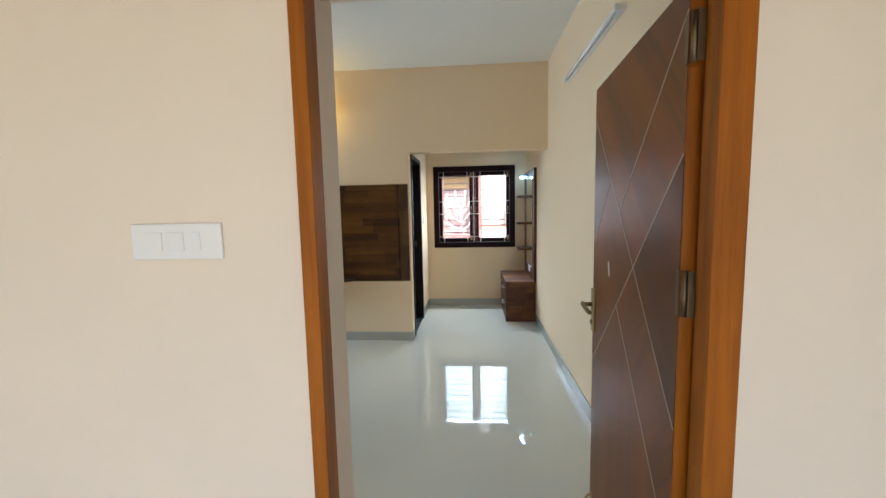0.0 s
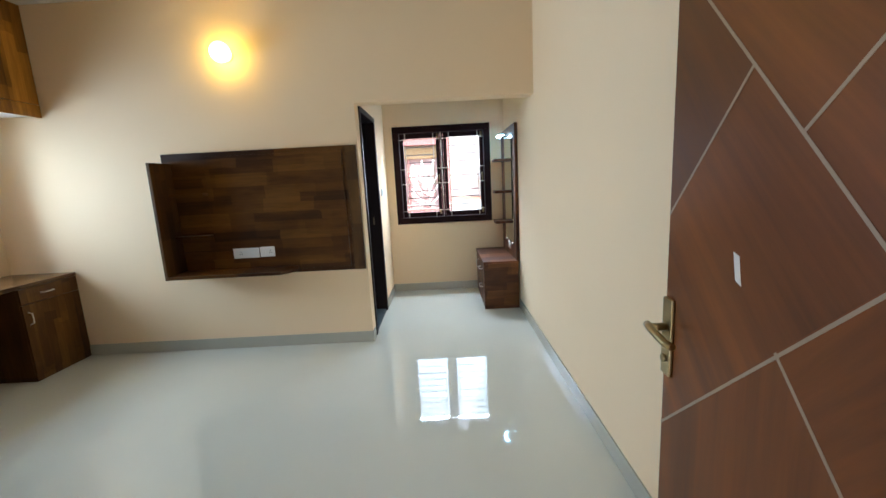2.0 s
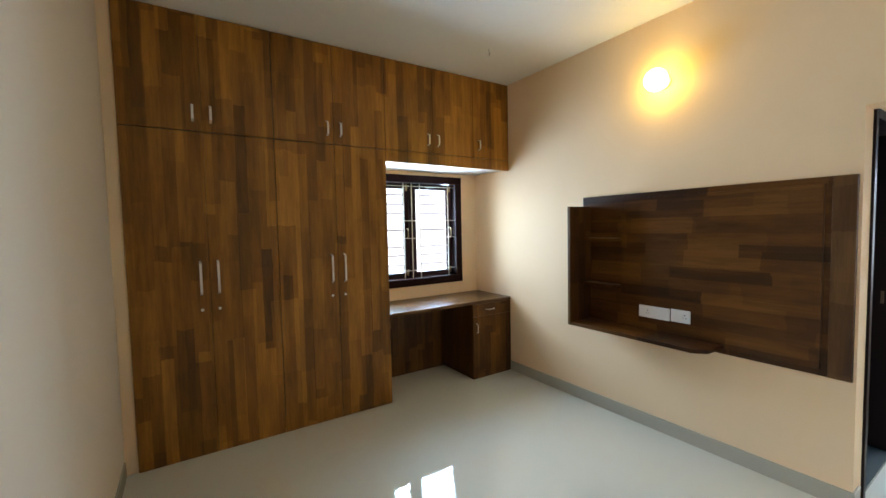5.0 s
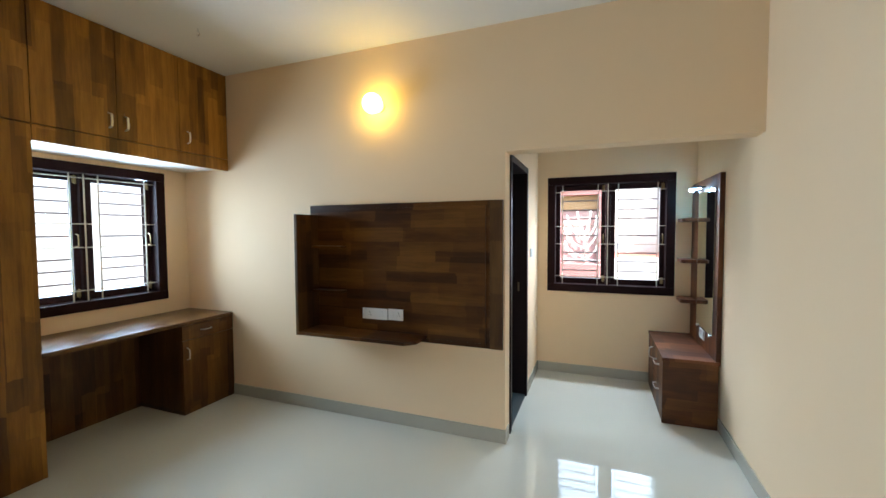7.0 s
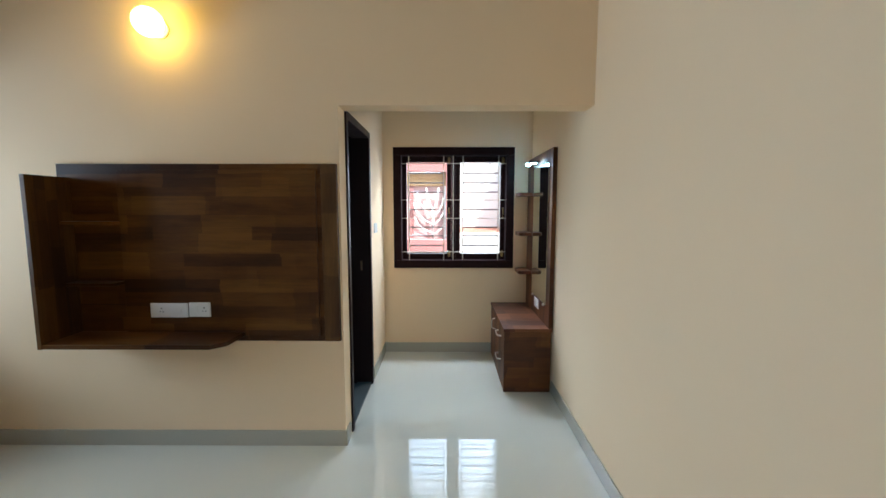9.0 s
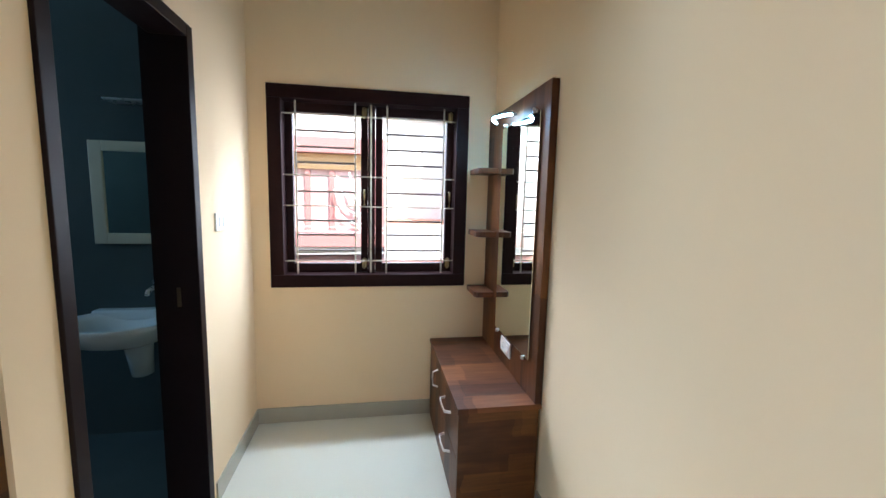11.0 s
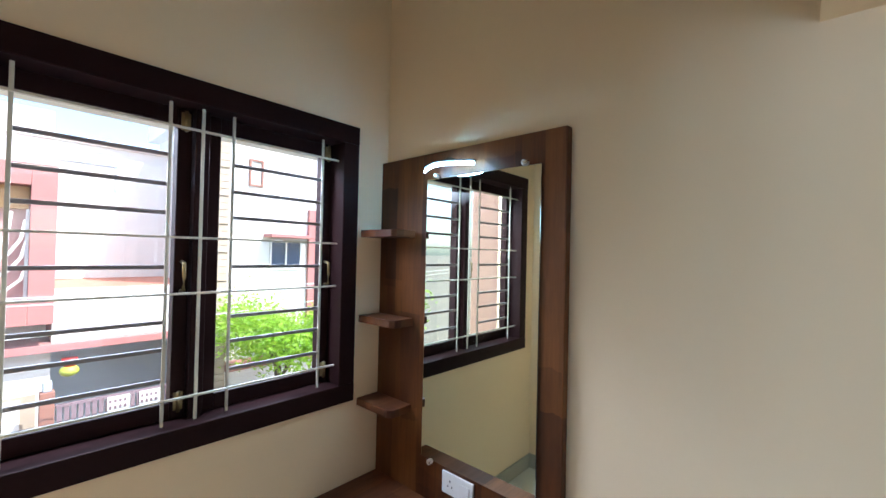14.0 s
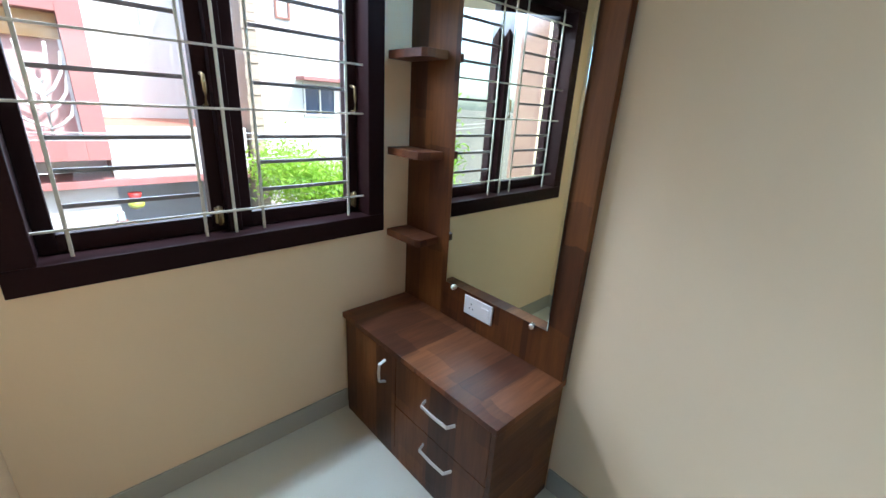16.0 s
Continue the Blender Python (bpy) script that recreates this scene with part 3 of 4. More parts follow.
def cupboard(name, y0, y1, z0, z1, x0, doors, label, handles, lock=False):
    """A cabinet with a body and flat doors. doors: their (y0, y1); handles: (door index, y, z0, z1)."""
    c = thing(name, ((x0 + FX) / 2, (y0 + y1) / 2, z0), label, "wardrobe" if z0 < 1 else "loft cabinet", group="fitted wardrobe units" if z0 < 1 else "loft cabinets under the ceiling")
    part("body", box(x0, FX - 0.020, y0 + 0.001, y1 - 0.001, z0, z1), M_WARD, c)
    for i, (a, e) in enumerate(doors):
        d = part("door", box(FX - 0.0185, FX, a + 0.0015, e - 0.0015, z0 + 0.002, z1 - 0.002, 0.0012), M_WARD, c)
        for k, hy, h0, h1 in handles:
            if k == i:
                bar_handle(d, FX, hy, h0, h1)
                if lock:
                    part("lock", cyl((FX, hy, h0 - 0.105), (FX + 0.006, hy, h0 - 0.105), 0.010, 12), M_STEEL, d, "small round steel lock")
    return c


XB = -3.168
for y0, y1, ym in ((-2.283, -1.395, -1.838), (-3.180, -2.285, -2.732)):
    cupboard("wardrobe", y0, y1, 0.0, 2.198, XB, ((y0, ym), (ym, y1)), "tall walnut-block laminate wardrobe with two doors", ((0, ym - 0.052, 1.11, 1.335), (1, ym + 0.052, 1.11, 1.335)), True)
    cupboard("loft_cabinet", y0, y1, 2.202, TOP - 0.004, XB, ((y0, ym), (ym, y1)), "walnut-block laminate loft cabinet above the wardrobe", ((0, ym - 0.052, 2.265, 2.375), (1, ym + 0.052, 2.265, 2.375)))
cupboard("loft_cabinet", -1.393, -0.462, 2.202, TOP - 0.004, XB, ((-1.393, -0.920), (-0.920, -0.462)), "walnut-block laminate loft cabinet above the window", ((0, -0.972, 2.27, 2.375), (1, -0.868, 2.27, 2.375)))
cupboard("loft_cabinet", -0.460, -0.004, 2.202, TOP - 0.004, XB, ((-0.460, -0.004),), "single-door walnut-block laminate loft cabinet against the wall", ((0, -0.394, 2.275, 2.375),))
solid("loft_fascia", box(FX - 0.0185, FX, -1.393, -0.004, 2.100, 2.199, 0.0012), M_WARD, "walnut laminate fascia strip under the loft cabinets", "fascia")
structure("loft_soffit", box(XB, FX - 0.0195, -1.393, -0.004, 2.118, 2.199), M_CEIL, "white painted underside of the loft over the desk", "soffit")
structure("wall_wardrobe_end", box(-3.168, -2.62, -3.248, -3.182, 0, TOP), M_WALL, "narrow cream filler beside the wardrobe", "wall")

# ---- desk under the window ----
desk = thing("desk", (-2.88, -0.70, 0.0), "walnut laminate study desk with a corner cabinet under the window", "desk")
part("desktop", box(XB, FX + 0.004, -1.394, -0.003, 0.757, 0.787, 0.002), M_DESKTOP, desk, "worn glossy walnut laminate top")
part("back_panel", box(XB, XB + 0.018, -1.394, -0.500, 0.0, 0.756), M_DESK, desk)
cab = part("cabinet_body", box(XB, FX - 0.020, -0.498, -0.003, 0.0, 0.756), M_DESK, desk)
dr = part("drawer_front", box(FX - 0.0185, FX, -0.497, -0.004, 0.630, 0.753, 0.0012), M_DESK, cab)
bar_handle(dr, FX, 0.694, -0.335, -0.235, "y", r=0.006)
cd = part("cabinet_door", box(FX - 0.0185, FX, -0.497, -0.004, 0.060, 0.626, 0.0012), M_DESK, cab)
bar_handle(cd, FX, -0.460, 0.465, 0.565, r=0.006)
part("plinth", box(FX - 0.0185, FX - 0.006, -0.497, -0.004, 0.0, 0.058), M_DESK, cab)

# ---- television panel ----
tv = thing("tv_panel", (-0.83, 0.0, 0.686), "dark walnut-block laminate television wall panel with a corner shelf", "wall panel")
part("back_board", box(-1.664, -0.012, -0.019, 0.0, 0.686, 1.753, 0.0015), M_TV, tv)
part("raised_board", box(-1.300, -0.135, -0.036, -0.0192, 0.722, 1.716, 0.0015), M_TV, tv)
part("edge_strip", box(-0.105, -0.012, -0.031, -0.0192, 0.688, 1.751, 0.0015), M_TVSIDE, tv)
part("side_fin", box(-1.612, -1.588, -0.280, -0.0195, 0.720, 1.673, 0.0015), M_TVSIDE, tv)
part("bottom_shelf", prism([(-1.587, -0.278), (-0.665, -0.278), (-0.600, -0.215), (-0.592, -0.0365), (-1.299, -0.0365), (-1.301, -0.0195), (-1.587, -0.0195)], 2, 0.722, 0.747, 0.0015), M_TV, tv)
for z in (1.040, 1.400):
    part("small_shelf", box(-1.587, -1.301, -0.110, -0.0195, z, z + 0.018, 0.0015), M_TV, tv)
switch_plate("socket_plate", "y-", (-1.036, -0.036, 0.882), 0.225, 0.088, ((0.06, 0.030),), "white plastic socket plate on the television panel", ((-0.045, 0.004),))
switch_plate("socket_plate", "y-", (-0.852, -0.036, 0.886), 0.128, 0.088, ((-0.030, 0.030),), "small white plastic socket plate on the television panel", ((0.028, 0.004),))

# ---- wall lamp ----
lamp = thing("wall_lamp", (-1.0, 0.0, 2.506), "round warm-glowing wall lamp, lit, on the cream wall", "wall lamp")
part("backplate", cyl((-1.0, 0.0, 2.506), (-1.0, -0.018, 2.506), 0.050, 24), M_PLASTIC, lamp)
part("collar", cyl((-1.0, -0.018, 2.506), (-1.0, -0.040, 2.506), 0.030, 20), M_PLASTIC, lamp)
part("globe", ball((-1.0, -0.104, 2.506), 0.077, 24), M_LAMP, lamp, "glowing warm globe")
# ---- tube light on the long wall ----
tl = thing("tube_light", (1.485, -1.55, 2.47), "slim white tube light, unlit, on the long wall", "tube light")
part("batten", box(1.462, 1.490, -2.16, -0.96, 2.475, 2.505, 0.003), M_PLASTIC, tl)
part("tube", cyl((1.448, -2.14, 2.490), (1.448, -0.98, 2.490), 0.012, 12), M_PORCELAIN, tl)
for y in (-2.150, -0.970):
    part("end_cap", box(1.432, 1.463, y - 0.012, y + 0.012, 2.472, 2.508, 0.003), M_PLASTIC, tl)
hook = thing("ceiling_hook", (-2.04, -0.71, TOP), "small steel fan hook in the ceiling", "hook")
part("hook_ring", tube([(-2.04, -0.71, TOP), (-2.04, -0.71, TOP - 0.02), (-2.025, -0.71, TOP - 0.04), (-2.04, -0.71, TOP - 0.055), (-2.055, -0.71, TOP - 0.04)], 0.004, 8), M_STEEL, hook)

# ---- dressing unit in the nook ----
DX, PX = 1.100, 1.455
dresser = thing("dresser", (1.29, 1.20, 0.0), "low walnut laminate dresser with one door and two drawers", "dresser")
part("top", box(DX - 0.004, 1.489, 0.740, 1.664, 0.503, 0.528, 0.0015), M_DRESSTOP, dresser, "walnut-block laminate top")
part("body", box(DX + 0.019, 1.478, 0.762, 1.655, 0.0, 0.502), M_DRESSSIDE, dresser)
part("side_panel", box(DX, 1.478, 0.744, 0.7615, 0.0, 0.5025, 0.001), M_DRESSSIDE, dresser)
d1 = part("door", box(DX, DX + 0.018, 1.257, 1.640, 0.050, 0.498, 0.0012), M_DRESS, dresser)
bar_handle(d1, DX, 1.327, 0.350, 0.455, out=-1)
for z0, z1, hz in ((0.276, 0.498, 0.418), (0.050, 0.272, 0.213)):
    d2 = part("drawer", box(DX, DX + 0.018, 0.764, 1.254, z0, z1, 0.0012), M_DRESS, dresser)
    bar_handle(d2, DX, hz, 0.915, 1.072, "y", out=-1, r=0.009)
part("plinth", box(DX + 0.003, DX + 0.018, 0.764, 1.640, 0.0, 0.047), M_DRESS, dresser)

mp = thing("dressing_panel", (1.47, 1.20, 0.53), "tall walnut laminate dressing panel with three small corner shelves", "wall panel")
part("back_board", box(PX, 1.489, 0.742, 1.664, 0.529, 1.962, 0.0015), M_DRESS, mp)
for z in (0.858, 1.228, 1.608):
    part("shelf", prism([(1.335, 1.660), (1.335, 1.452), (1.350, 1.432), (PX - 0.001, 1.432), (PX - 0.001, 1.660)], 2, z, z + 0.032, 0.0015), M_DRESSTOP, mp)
mirror = thing("mirror", (PX - 0.004, 1.09, 0.70), "tall frameless rectangular dressing mirror with polished edges", "mirror")
part("glass", box(PX - 0.010, PX - 0.004, 0.826, 1.356, 0.702, 1.850, 0.002), M_MIRROR, mirror)
for y, z in ((0.890, 0.694), (1.305, 0.694), (0.890, 1.860), (1.305, 1.860)):
    part("mirror_clip", join(cyl((PX, y, z), (PX - 0.018, y, z), 0.011, 14), ball((PX - 0.018, y, z), 0.011, 12, (0.5, 1, 1))), M_STEEL, mirror, "round steel mirror clip")
ml = thing("mirror_light", (PX, 1.17, 1.88), "curved cool-white led mirror light, lit", "mirror light")
arc = [(PX - 0.058 - 0.055 * math.sin(math.pi * k / 12), 1.322 - 0.25 * k / 12, 1.874) for k in range(13)]
part("led_strip", tube(arc, 0.0048, 8), M_LED, ml, "glowing cool white strip")
# Added shield that keeps the strip's light off the wall above.
part("housing", ribbon([(x + 0.004, y, z + 0.012) for x, y, z in arc], Vector((1, 0, 0)), 0.022, 0.006), M_HOLE, ml, "slim curved black housing, added to block upward light")
part("mount", box(PX - 0.100, PX, 1.150, 1.182, 1.8895, 1.900, 0.003), M_HOLE, ml)
switch_plate("socket_plate", "x-", (PX, 1.160, 0.644), 0.155, 0.084, ((0.040, 0.040),), "white three-pin socket with switch on the dressing panel", ((-0.035, 0.003),))
switch_plate("switch_plate", "x+", (0.0, 1.175, 1.318), 0.135, 0.085, ((-0.025, 0.030), (0.025, 0.030)), "small white switch plate beside the bathroom doorway")

# ---- bathroom doorway and what shows inside ----
bf = thing("bathroom_door_frame", (0.0, 0.545, 0), "black-brown painted bathroom door frame", "door frame", kind="structure")
part("jamb", box(-0.123, 0.012, 0.150, 0.196, 0.0, 2.100, 0.002), M_BATHFRAME, bf)
part("jamb", box(-0.160, 0.012, 0.888, 0.938, 0.0, 2.100, 0.002), M_BATHFRAME, bf)
part("head", box(-0.123, 0.012, 0.196, 0.888, 2.050, 2.100, 0.002), M_BATHFRAME, bf)
part("threshold", box(-0.123, 0.0, 0.196, 0.888, 0.0, 0.020, 0.002), M_BATHTILE, bf)
part("strike", box(-0.075, -0.060, 0.885, 0.8885, 0.98, 1.06), M_HINGE, bf, "steel strike plate")

basin = thing("washbasin", (-0.60, 1.42, 0.80), "white porcelain wall-hung washbasin with half pedestal", "washbasin")
bm = bmesh.new()
rings = []
for r, z, dy in ((0.10, 0.655, 0.05), (0.20, 0.70, 0.02), (0.255, 0.785, 0.0), (0.265, 0.810, 0.0), (0.250, 0.815, 0.0), (0.205, 0.790, 0.0), (0.10, 0.715, 0.02)):
    rings.append([bm.verts.new((-0.62 + 1.08 * r * math.cos(a), min(1.654, 1.44 + dy + 0.84 * r * math.sin(a)), z - 0.045)) for a in [k * math.tau / 28 for k in range(28)]])
for a, b in zip(rings, rings[1:]):
    for k in range(28):
        bm.faces.new((a[k], a[(k + 1) % 28], b[(k + 1) % 28], b[k])).smooth = True
bm.faces.new(rings[0][::-1])
bm.faces.new(rings[-1])
part("bowl", bm, M_PORCELAIN, basin)
part("back_ledge", box(-0.84, -0.40, 1.585, 1.654, 0.720, 0.780, 0.012), M_PORCELAIN, basin)
part("half_pedestal", cyl((-0.58, 1.53, 0.66), (-0.58, 1.56, 0.42), 0.075, 20, 0.055), M_PORCELAIN, basin, "white porcelain half pedestal")
tap = part("tap", join(cyl((-0.50, 1.615, 0.780), (-0.50, 1.615, 0.905), 0.019, 14), tube([(-0.50, 1.615, 0.895), (-0.50, 1.56, 0.915), (-0.50, 1.505, 0.905), (-0.50, 1.495, 0.885)], 0.012)), M_STEEL, basin, "chrome single-lever tap")
part("tap_lever", tube([(-0.50, 1.615, 0.905), (-0.50, 1.62, 0.925), (-0.50, 1.57, 0.950)], 0.008), M_STEEL, tap)
bmirror = thing("bathroom_mirror", (-0.50, 1.65, 1.16), "cream-framed bathroom mirror over the basin", "mirror")
part("glass", box(-0.75, -0.27, 1.640, 1.654, 1.215, 1.670), M_MIRROR, bmirror)
for x0, x1, z0, z1 in ((-0.815, -0.75, 1.155, 1.725), (-0.27, -0.205, 1.155, 1.725), (-0.75, -0.27, 1.155, 1.215), (-0.75, -0.27, 1.670, 1.725)):
    part("mirror_frame", box(x0, x1, 1.630, 1.654, z0, z1, 0.004), M_CREAMFRAME, bmirror)
shelf = thing("bathroom_shelf", (-0.45, 1.60, 1.93), "small steel bathroom shelf above the mirror", "shelf")
part("shelf_board", box(-0.68, -0.22, 1.545, 1.6545, 1.925, 1.937, 0.002), M_STEEL, shelf)

# ---- outside ----
M_GROUND = mottled("grey_earth", (0.22, 0.19, 0.15), 0.9, 0.15, 0.4, 12, 0.4, dist=0.02)
M_ROAD = mottled("road_asphalt", (0.06, 0.058, 0.055), 0.85, 0.15, 0.8, 60, 0.4, dist=0.01)
M_WHITEWALL = mottled("white_house_paint", (0.78, 0.76, 0.72), 0.7, 0.04, 0.6, 60, 0.15)
M_PINK = mottled("dusty_pink_paint", (0.40, 0.17, 0.15), 0.65, 0.05, 0.8, 60, 0.15)
M_TERRA = mottled("terracotta_terrace", (0.50, 0.20, 0.13), 0.7, 0.1, 2, 40, 0.2)
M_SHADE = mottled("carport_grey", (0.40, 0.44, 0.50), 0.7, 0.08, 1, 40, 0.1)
M_CARPORT = mottled("blue_grey_carport_paint", (0.62, 0.67, 0.74), 0.7, 0.06, 1, 40, 0.1)
M_GATE = mottled("purple_brown_gate_paint", (0.24, 0.17, 0.19), 0.45, 0.1, 3, 60, 0.1)
M_PILLAR = mottled("brown_pillar_paint", (0.30, 0.14, 0.10), 0.6, 0.06, 2, 60, 0.1)
M_STONE = mottled("buff_ledge_stone", (0.45, 0.36, 0.27), 0.8, 0.2, 5, 40, 0.5, dist=0.01)
M_PANE = mottled("dark_blue_window_glass", (0.05, 0.08, 0.14), 0.08, 0.1, 1, 10, 0.0)
M_BARK = mottled("grey_bark", (0.14, 0.10, 0.07), 0.9, 0.2, 8, 60, 0.5, dist=0.01)
M_RED = mottled("red_plastic", (0.55, 0.04, 0.03), 0.4, 0.05)
M_GREENPOT = mottled("yellow_green_plastic", (0.45, 0.50, 0.06), 0.4, 0.05)


def leaf_material():
    m, t, b = nodes_of("fresh_green_leaf")
    g = t.nodes.new("ShaderNodeNewGeometry")
    c = ramp(t, g.outputs["Random Per Island"], [(0.0, (0.10, 0.24, 0.012)), (0.5, (0.20, 0.40, 0.02)), (1.0, (0.34, 0.54, 0.05))])
    t.links.new(c, b.inputs["Base Color"])
    b.inputs["Roughness"].default_value = 0.5
    tl = t.nodes.new("ShaderNodeBsdfTranslucent")
    tl.inputs[0].default_value = (0.50, 0.72, 0.06, 1)
    ms = t.nodes.new("ShaderNodeMixShader")
    ms.inputs[0].default_value = 0.4
    t.links.new(b.outputs[0], ms.inputs[1])
    t.links.new(tl.outputs[0], ms.inputs[2])
    t.links.new(ms.outputs[0], t.nodes["Material Output"].inputs[0])
    return m


M_LEAF = leaf_material()
GZ = -3.3
ground = bmesh.new()
bmesh.ops.create_grid(ground, x_segments=2, y_segments=2, size=900, matrix=Matrix.Translation((0, 0, GZ)))
structure("ground", ground, M_GROUND, "dry grey-brown earth around the houses", "ground")
structure("road", box(-60, 60, 5.0, 9.8, GZ, GZ + 0.03), M_ROAD, "narrow asphalt street between the houses", "road")

FY = 12.0


def facade_window(parent, x0, x1, z0, z1, y, frame_mat=None):
    fm = frame_mat or M_WHITEWALL
    w = part("window", box(x0, x1, y - 0.03, y - 0.002, z0, z1), M_PANE, parent, "blue-tinted window")
    xm = (x0 + x1) / 2
    for a, c, e, f in ((x0 - 0.05, x0, z0 - 0.05, z1 + 0.05), (x1, x1 + 0.05, z0 - 0.05, z1 + 0.05), (x0, x1, z1, z1 + 0.05), (x0, x1, z0 - 0.05, z0), (xm - 0.025, xm + 0.025, z0, z1)):
        part("window_bar", box(a, c, y - 0.06, y - 0.001, e, f, 0.004), fm, w)


# house with the dusty pink balcony box
house = thing("house", (-2.0, FY + 3, GZ), "white two-storey house with a dusty pink balcony box across the street", "house")
part("lower_wall", box(-7.0, 1.05, FY, FY + 7, GZ, -0.55), M_WHITEWALL, house)
part("upper_wall", box(-7.0, 1.00, FY + 0.6, FY + 7, -0.45, 3.9), M_WHITEWALL, house)
part("wing_wall", box(1.0, 9.5, FY + 4.2, FY + 7, -0.45, 4.6), M_WHITEWALL, house)
part("floor_slab", box(-7.0, 3.95, FY - 0.35, FY + 4.2, -0.66, -0.50, 0.01), M_PINK, house, "dusty pink projecting slab edge")
part("terrace_parapet", box(1.04, 3.95, FY - 0.15, FY - 0.03, -0.50, 0.62, 0.01), M_WHITEWALL, house)
part("terrace_floor", box(1.04, 3.95, FY - 0.02, FY + 4.19, -0.50, 0.585), M_TERRA, house, "terracotta terrace paving")
part("carport_back", box(1.06, 3.95, FY + 2.1, FY + 2.3, GZ, -0.67), M_CARPORT, house)
part("carport_side", box(3.80, 3.95, FY + 0.1, FY + 2.09, GZ, -0.67), M_CARPORT, house)
part("wall_outline", box(1.07, 2.64, FY + 4.16, FY + 4.199, 4.02, 4.08), M_SHADE, house)
part("wall_outline", box(2.64, 2.70, FY + 4.16, FY + 4.199, 3.2, 4.08), M_SHADE, house)
bx0, bx1, bz0, bz1 = -2.6, 1.035, -0.04, 3.15
part("balcony_side", box(0.655, bx1, FY - 0.6, FY + 0.599, bz0, bz1, 0.01), M_PINK, house, "dusty pink balcony frame")
part("balcony_side", box(bx0, bx0 + 0.38, FY - 0.6, FY + 0.599, bz0, bz1, 0.01), M_PINK, house)
part("balcony_top", box(bx0 + 0.38, 0.655, FY - 0.6, FY + 0.599, 2.71, bz1, 0.01), M_PINK, house)
part("balcony_floor", box(bx0 + 0.38, 0.655, FY - 0.6, FY + 0.599, bz0, 0.42, 0.01), M_PINK, house)
part("balcony_back", box(bx0 + 0.38, 0.655, FY - 0.15, FY + 0.598, 0.42, 2.71), mottled("pale_pink_paint", (0.62, 0.40, 0.37), 0.7, 0.05), house)
part("balcony_ceiling_panel", box(bx0 + 0.4, 0.64, FY - 0.30, FY - 0.152, 2.25, 2.70), mottled("amber_cladding", (0.55, 0.33, 0.14), 0.5, 0.1), house)
# pale branching motif of the balcony screen
SX, SY = 0.20, FY - 0.45
screen = part("tree_screen", tube([(SX, SY, 0.42), (SX + 0.02, SY, 1.0), (SX - 0.02, SY, 1.5)], 0.045, 8), M_WHITEWALL, house, "white branching metal screen")
for side, z, reach, rise in ((-1, 0.62, 0.62, 0.55), (1, 0.58, 0.42, 0.50), (-1, 0.92, 0.66, 0.75), (1, 0.88, 0.42, 0.75), (-1, 1.22, 0.55, 0.82), (1, 1.18, 0.40, 0.85), (-1, 1.45, 0.22, 0.72), (1, 1.42, 0.20, 0.76)):
    part("branch", tube([(SX, SY, z), (SX + side * reach * 0.45, SY, z + rise * 0.20), (SX + side * reach * 0.85, SY, z + rise * 0.55), (SX + side * reach, SY, z + rise)], 0.032, 6), M_WHITEWALL, screen)
for x in (-0.55, -1.25, -1.95):
    part("balcony_post", box(x - 0.07, x + 0.07, FY - 0.26, FY - 0.152, 0.42, 2.25), M_PINK, house)
part("screen_frame", box(0.60, 0.652, FY - 0.48, FY - 0.42, 0.43, 2.24), M_WHITEWALL, screen)
facade_window(house, -5.6, -4.2, 0.8, 2.2, FY + 0.6)
part("stone_base", box(-7.0, 0.85, FY - 0.03, FY - 0.001, GZ, -1.55), M_STONE, house, "buff stone-clad base")
part("base_panel", box(0.20, 0.62, FY - 0.05, FY - 0.031, -2.5, -1.62), M_WHITEWALL, house)
part("roof_parapet", box(-7.0, 1.02, FY + 0.55, FY + 0.75, 3.9, 4.5, 0.01), M_WHITEWALL, house)
part("wing_roof", box(0.9, 9.6, FY + 4.0, FY + 7.1, 4.6, 4.72, 0.01), M_WHITEWALL, house)
pillar = thing("gate_pillar", (0.98, FY - 0.7, GZ), "brown painted gate pillar with a small lamp cap", "pillar")
part("shaft", box(0.86, 1.08, FY - 0.80, FY - 0.58, GZ, -1.36, 0.01), M_PILLAR, pillar)
part("cap", box(0.90, 1.04, FY - 0.76, FY - 0.62, -1.36, -1.16, 0.02), M_SHADE, pillar)
gate = thing("gate", (2.3, FY - 0.7, GZ), "purple-brown metal gate with white cut-out panels", "gate")
part("top_rail", box(1.10, 3.90, FY - 0.73, FY - 0.67, -1.72, -1.66), M_GATE, gate)
part("bottom_rail", box(1.10, 3.90, FY - 0.73, FY - 0.67, GZ + 0.1, GZ + 0.16), M_GATE, gate)
for k in range(26):
    x = 1.12 + 0.108 * k
    part("gate_bar", box(x, x + 0.075, FY - 0.715, FY - 0.685, GZ + 0.16, -1.72), M_GATE, gate)
for x in (1.90, 2.46):
    pn = part("white_panel", box(x, x + 0.39, FY - 0.745, FY - 0.735, -2.62, -1.70), M_WHITEWALL, gate, "white panel with leaf cut-outs")
    for i in range(4):
        for j in range(7):
            part("cut_out", prism([(x + 0.05 + 0.085 * i + 0.03 * math.cos(a), -2.55 + 0.125 * j + 0.045 * math.sin(a)) for a in [q * math.tau / 6 for q in range(6)]], 1, FY - 0.749, FY - 0.7455), M_GATE, pn)
pot = thing("hanging_planter", (1.33, FY - 0.2, -1.25), "red and yellow-green hanging planter in the carport", "planter")
part("pot", cyl((1.33, FY - 0.2, -1.02), (1.33, FY - 0.2, -0.85), 0.10, 14, 0.14), M_RED, pot)
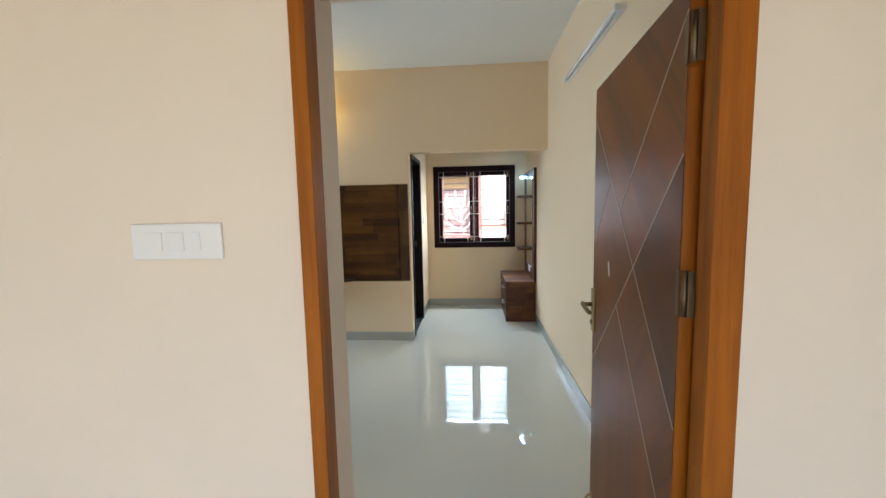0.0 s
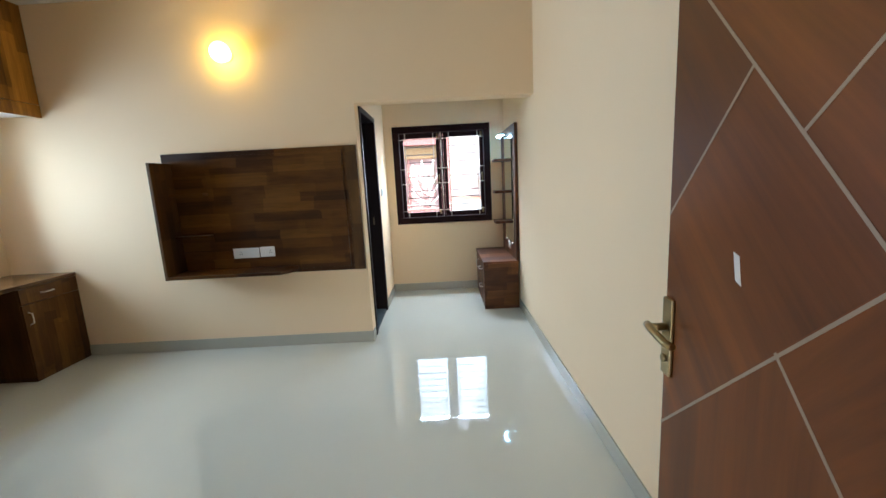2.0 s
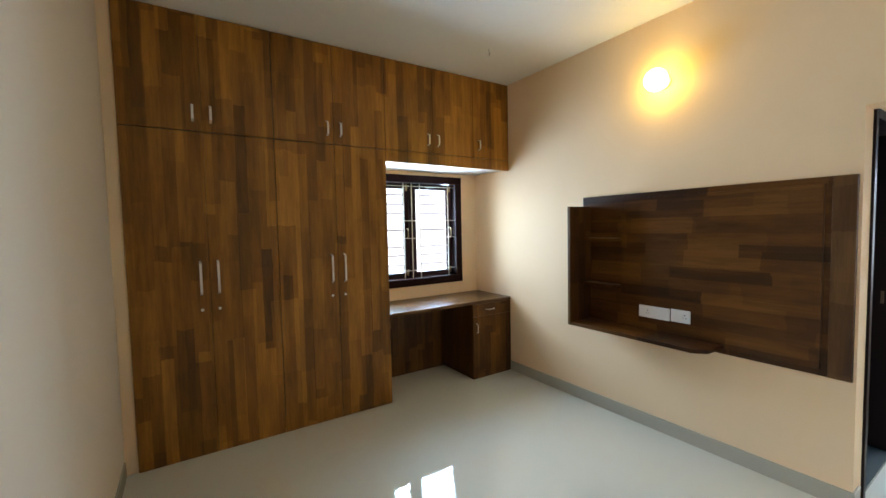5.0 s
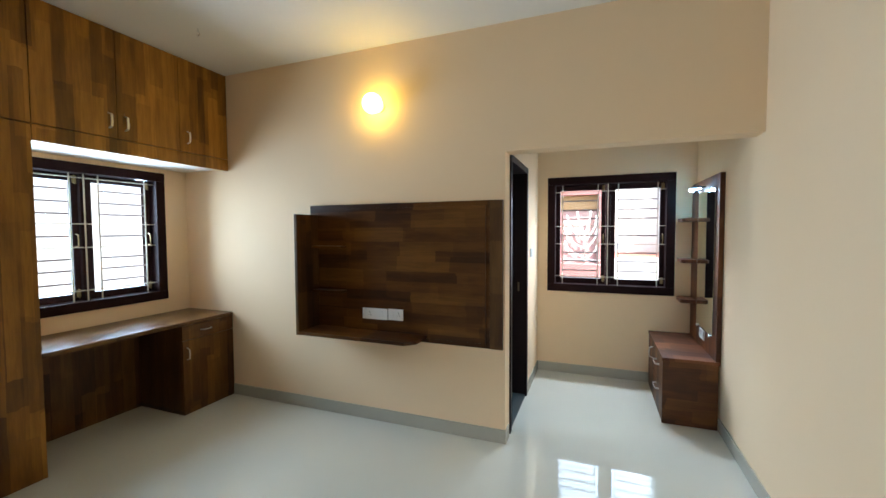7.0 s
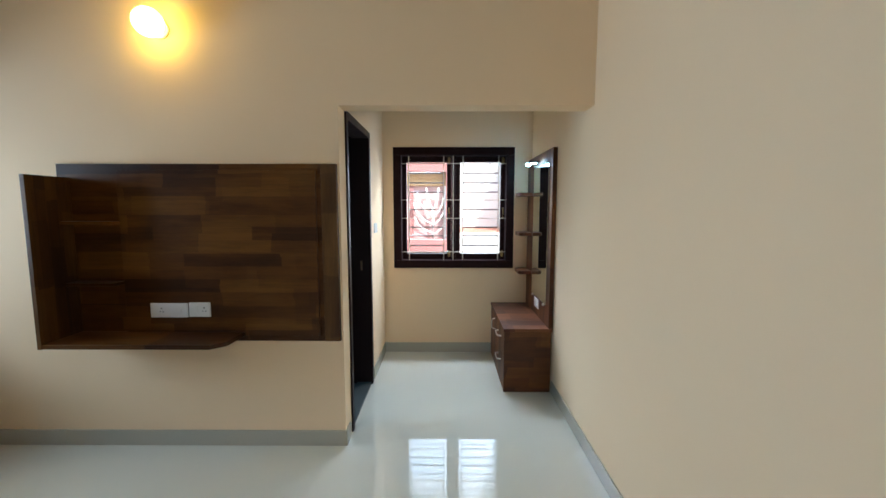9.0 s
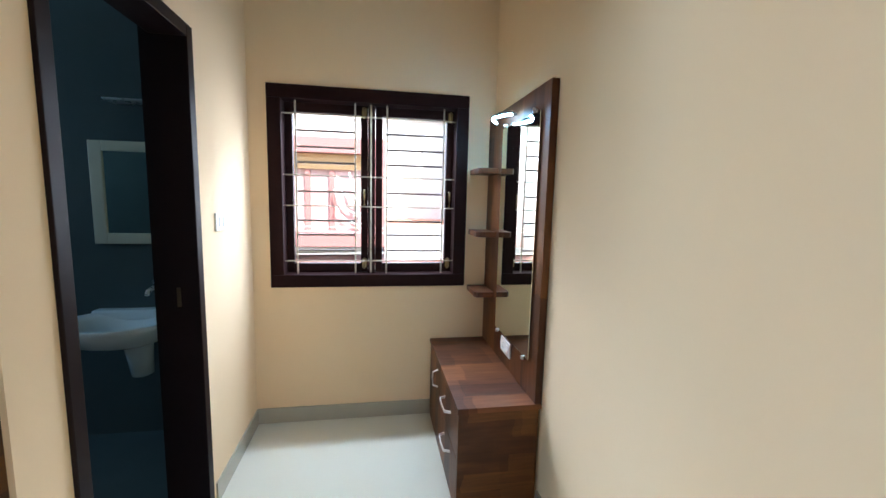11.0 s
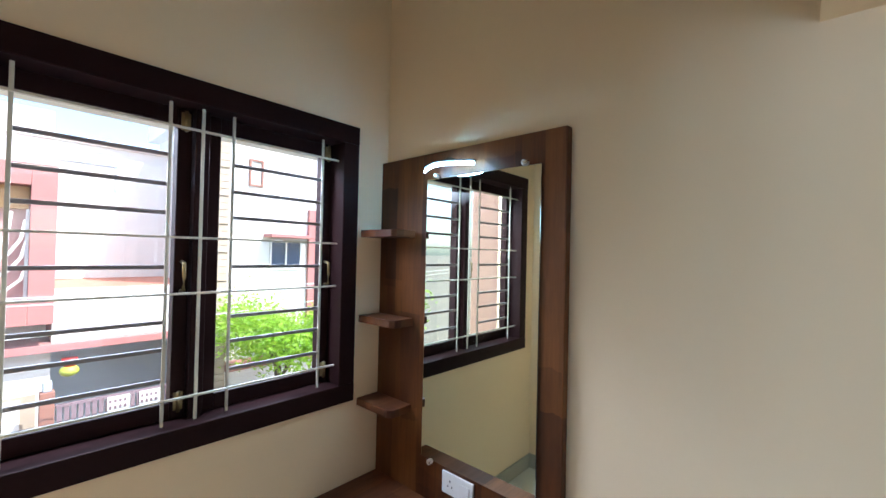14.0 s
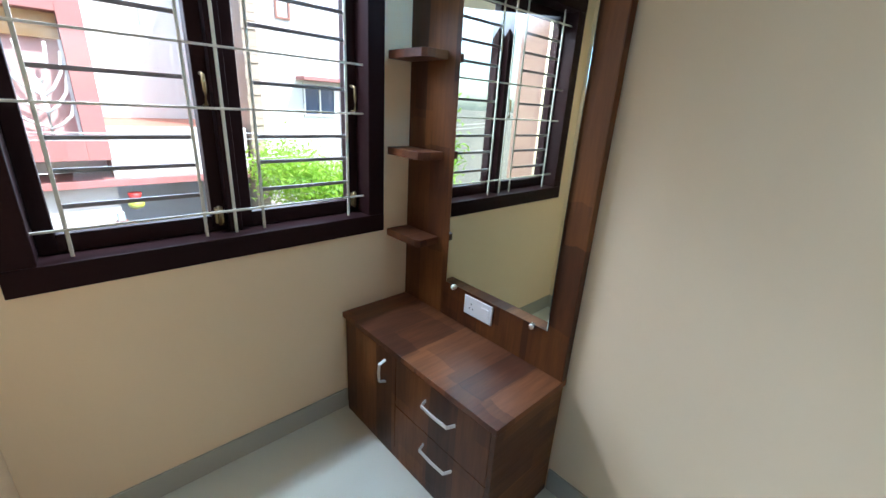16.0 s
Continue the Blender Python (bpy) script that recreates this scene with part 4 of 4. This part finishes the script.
part("plant", ball((1.33, FY - 0.2, -1.12), 0.17, 10, (1, 1, 0.7)), M_GREENPOT, pot)
part("cord", cyl((1.33, FY - 0.2, -0.85), (1.33, FY - 0.2, -0.662), 0.006, 6), M_SHADE, pot)

# white house further along, with a stone-clad pier
house2 = thing("house", (7.5, FY + 3, GZ), "white house with a stone-clad pier and pink pilaster", "house")
part("wall", box(4.40, 12.5, FY, FY + 7, GZ, 5.6), M_WHITEWALL, house2)
part("stone_pier", box(4.05, 4.395, FY - 0.25, FY + 0.5, GZ, 5.6), M_STONE, house2, "rough buff stone-clad pier")
for k in range(46):
    z = GZ + 0.19 * k
    part("stone_course", box(4.035 + 0.012 * (k % 3), 4.405, FY - 0.270 - 0.010 * ((k * 7) % 4), FY - 0.249, z + 0.006, z + 0.182, 0.006), M_STONE, house2)
part("pilaster", box(6.86, 7.30, FY - 0.12, FY - 0.001, -0.6, 2.85), M_PINK, house2, "dusty pink pilaster")
part("awning", box(5.46, 6.859, FY - 0.55, FY - 0.001, 1.92, 2.02, 0.01), M_PINK, house2, "dusty pink window canopy")
facade_window(house2, 5.70, 6.60, 1.02, 1.82, FY)
for a, c, e, f in ((5.00, 5.06, 3.37, 4.15), (5.35, 5.41, 3.37, 4.15), (5.06, 5.35, 4.09, 4.15), (5.06, 5.35, 3.37, 3.43)):
    part("niche_moulding", box(a, c, FY - 0.05, FY - 0.001, e, f, 0.004), M_PILLAR, house2)
part("slab", box(4.41, 12.5, FY - 0.4, FY - 0.001, -1.75, -1.55, 0.01), M_PINK, house2)
part("roof_parapet", box(4.05, 12.6, FY - 0.2, FY + 7.1, 5.6, 6.2, 0.02), M_WHITEWALL, house2)

# neighbour beyond the desk window
house3 = thing("house", (-9.0, -1.0, GZ), "pale cream neighbouring house beyond the desk window", "house")
part("wall", box(-12.5, -7.2, -8.0, 6.0, GZ, 5.0), M_WHITEWALL, house3)
part("roof", box(-12.6, -7.0, -8.1, 6.1, 5.0, 5.2), M_WHITEWALL, house3)


def tree(x, y, base, height, spread, count, seed, label):
    rng = random.Random(seed)
    ob = thing("tree", (x, y, base), label, "tree")
    part("trunk", tube([(x, y, base), (x + 0.05, y - 0.03, base + height * 0.3), (x - 0.04, y + 0.04, base + height * 0.62)], 0.09, 10), M_BARK, ob)
    clumps = []
    for k in range(11):
        a = k * 2.4 + rng.random()
        r = spread * (0.35 + 0.6 * rng.random())
        z = base + height * (0.55 + 0.42 * rng.random())
        end = Vector((x + r * math.cos(a), y + r * math.sin(a), z))
        clumps.append(end)
        s = Vector((x, y, base + height * (0.35 + 0.25 * rng.random())))
        part("limb", tube([s, s.lerp(end, 0.5) + Vector((0, 0, 0.1)), end], 0.022, 6), M_BARK, ob)
    verts, faces = [], []
    for _ in range(count):
        c = rng.choice(clumps)
        p = c + Vector((rng.gauss(0, 1), rng.gauss(0, 1), rng.gauss(0, 0.8))) * spread * 0.20
        q = Euler((rng.uniform(-0.9, 0.9), rng.uniform(-0.9, 0.9), rng.uniform(0, 6.28))).to_matrix()
        l, w = rng.uniform(0.05, 0.10), rng.uniform(0.022, 0.04)
        i = len(verts)
        for v in ((-l, 0, 0), (0, -w, 0.012), (l, 0, -0.01), (0, w, 0.012)):
            verts.append(p + q @ Vector(v))
        faces.append((i, i + 1, i + 2, i + 3))
    me = bpy.data.meshes.new("crown")
    me.from_pydata(verts, [], faces)
    me.materials.append(M_LEAF)
    o = ORG[ob.name]
    me.transform(Matrix.Translation(-o))
    c = new("crown", me)
    c.parent = ob
    ORG[c.name] = o


part("pink_wing", box(-12.0, -7.0, 4.2, 7.7, GZ, 4.4), mottled("pale_brick_pink_paint", (0.50, 0.30, 0.25), 0.7, 0.06, 1, 40, 0.2), house3, "dusty pink wing")
part("wing_cornice", box(-12.1, -6.9, 4.1, 7.8, 4.4, 4.55), M_WHITEWALL, house3)
tree(-3.9, 8.2, GZ, 4.9, 1.5, 5200, 9, "full green leafy tree beside the street")
tree(5.25, 10.4, GZ, 3.30, 1.75, 8500, 4, "bright green leafy street tree in front of the white house")


# overhead cables along the street
for y, z0, z1, sag in ((9.6, 1.05, 0.80, 0.25), (9.7, 0.92, 0.66, 0.25), (9.8, 0.10, 0.45, 0.30)):
    pts = [(-9 + 18 * k / 16, y, z0 + (z1 - z0) * k / 16 - sag * math.sin(math.pi * k / 16)) for k in range(17)]
    solid("overhead_cable", tube(pts, 0.010, 6), M_WHITEWALL, "thin pale overhead cable along the street", "cable", group="street cables")
ac = thing("air_conditioner", (1.30, FY + 3.9, 0.585), "small white outdoor air conditioner on the terrace", "air conditioner")
part("casing", box(1.10, 1.75, FY + 3.7, FY + 4.0, 0.60, 1.10, 0.02), M_WHITEWALL, ac)
part("fan_grille", cyl((1.35, FY + 3.70, 0.85), (1.35, FY + 3.68, 0.85), 0.19, 18), M_SHADE, ac)
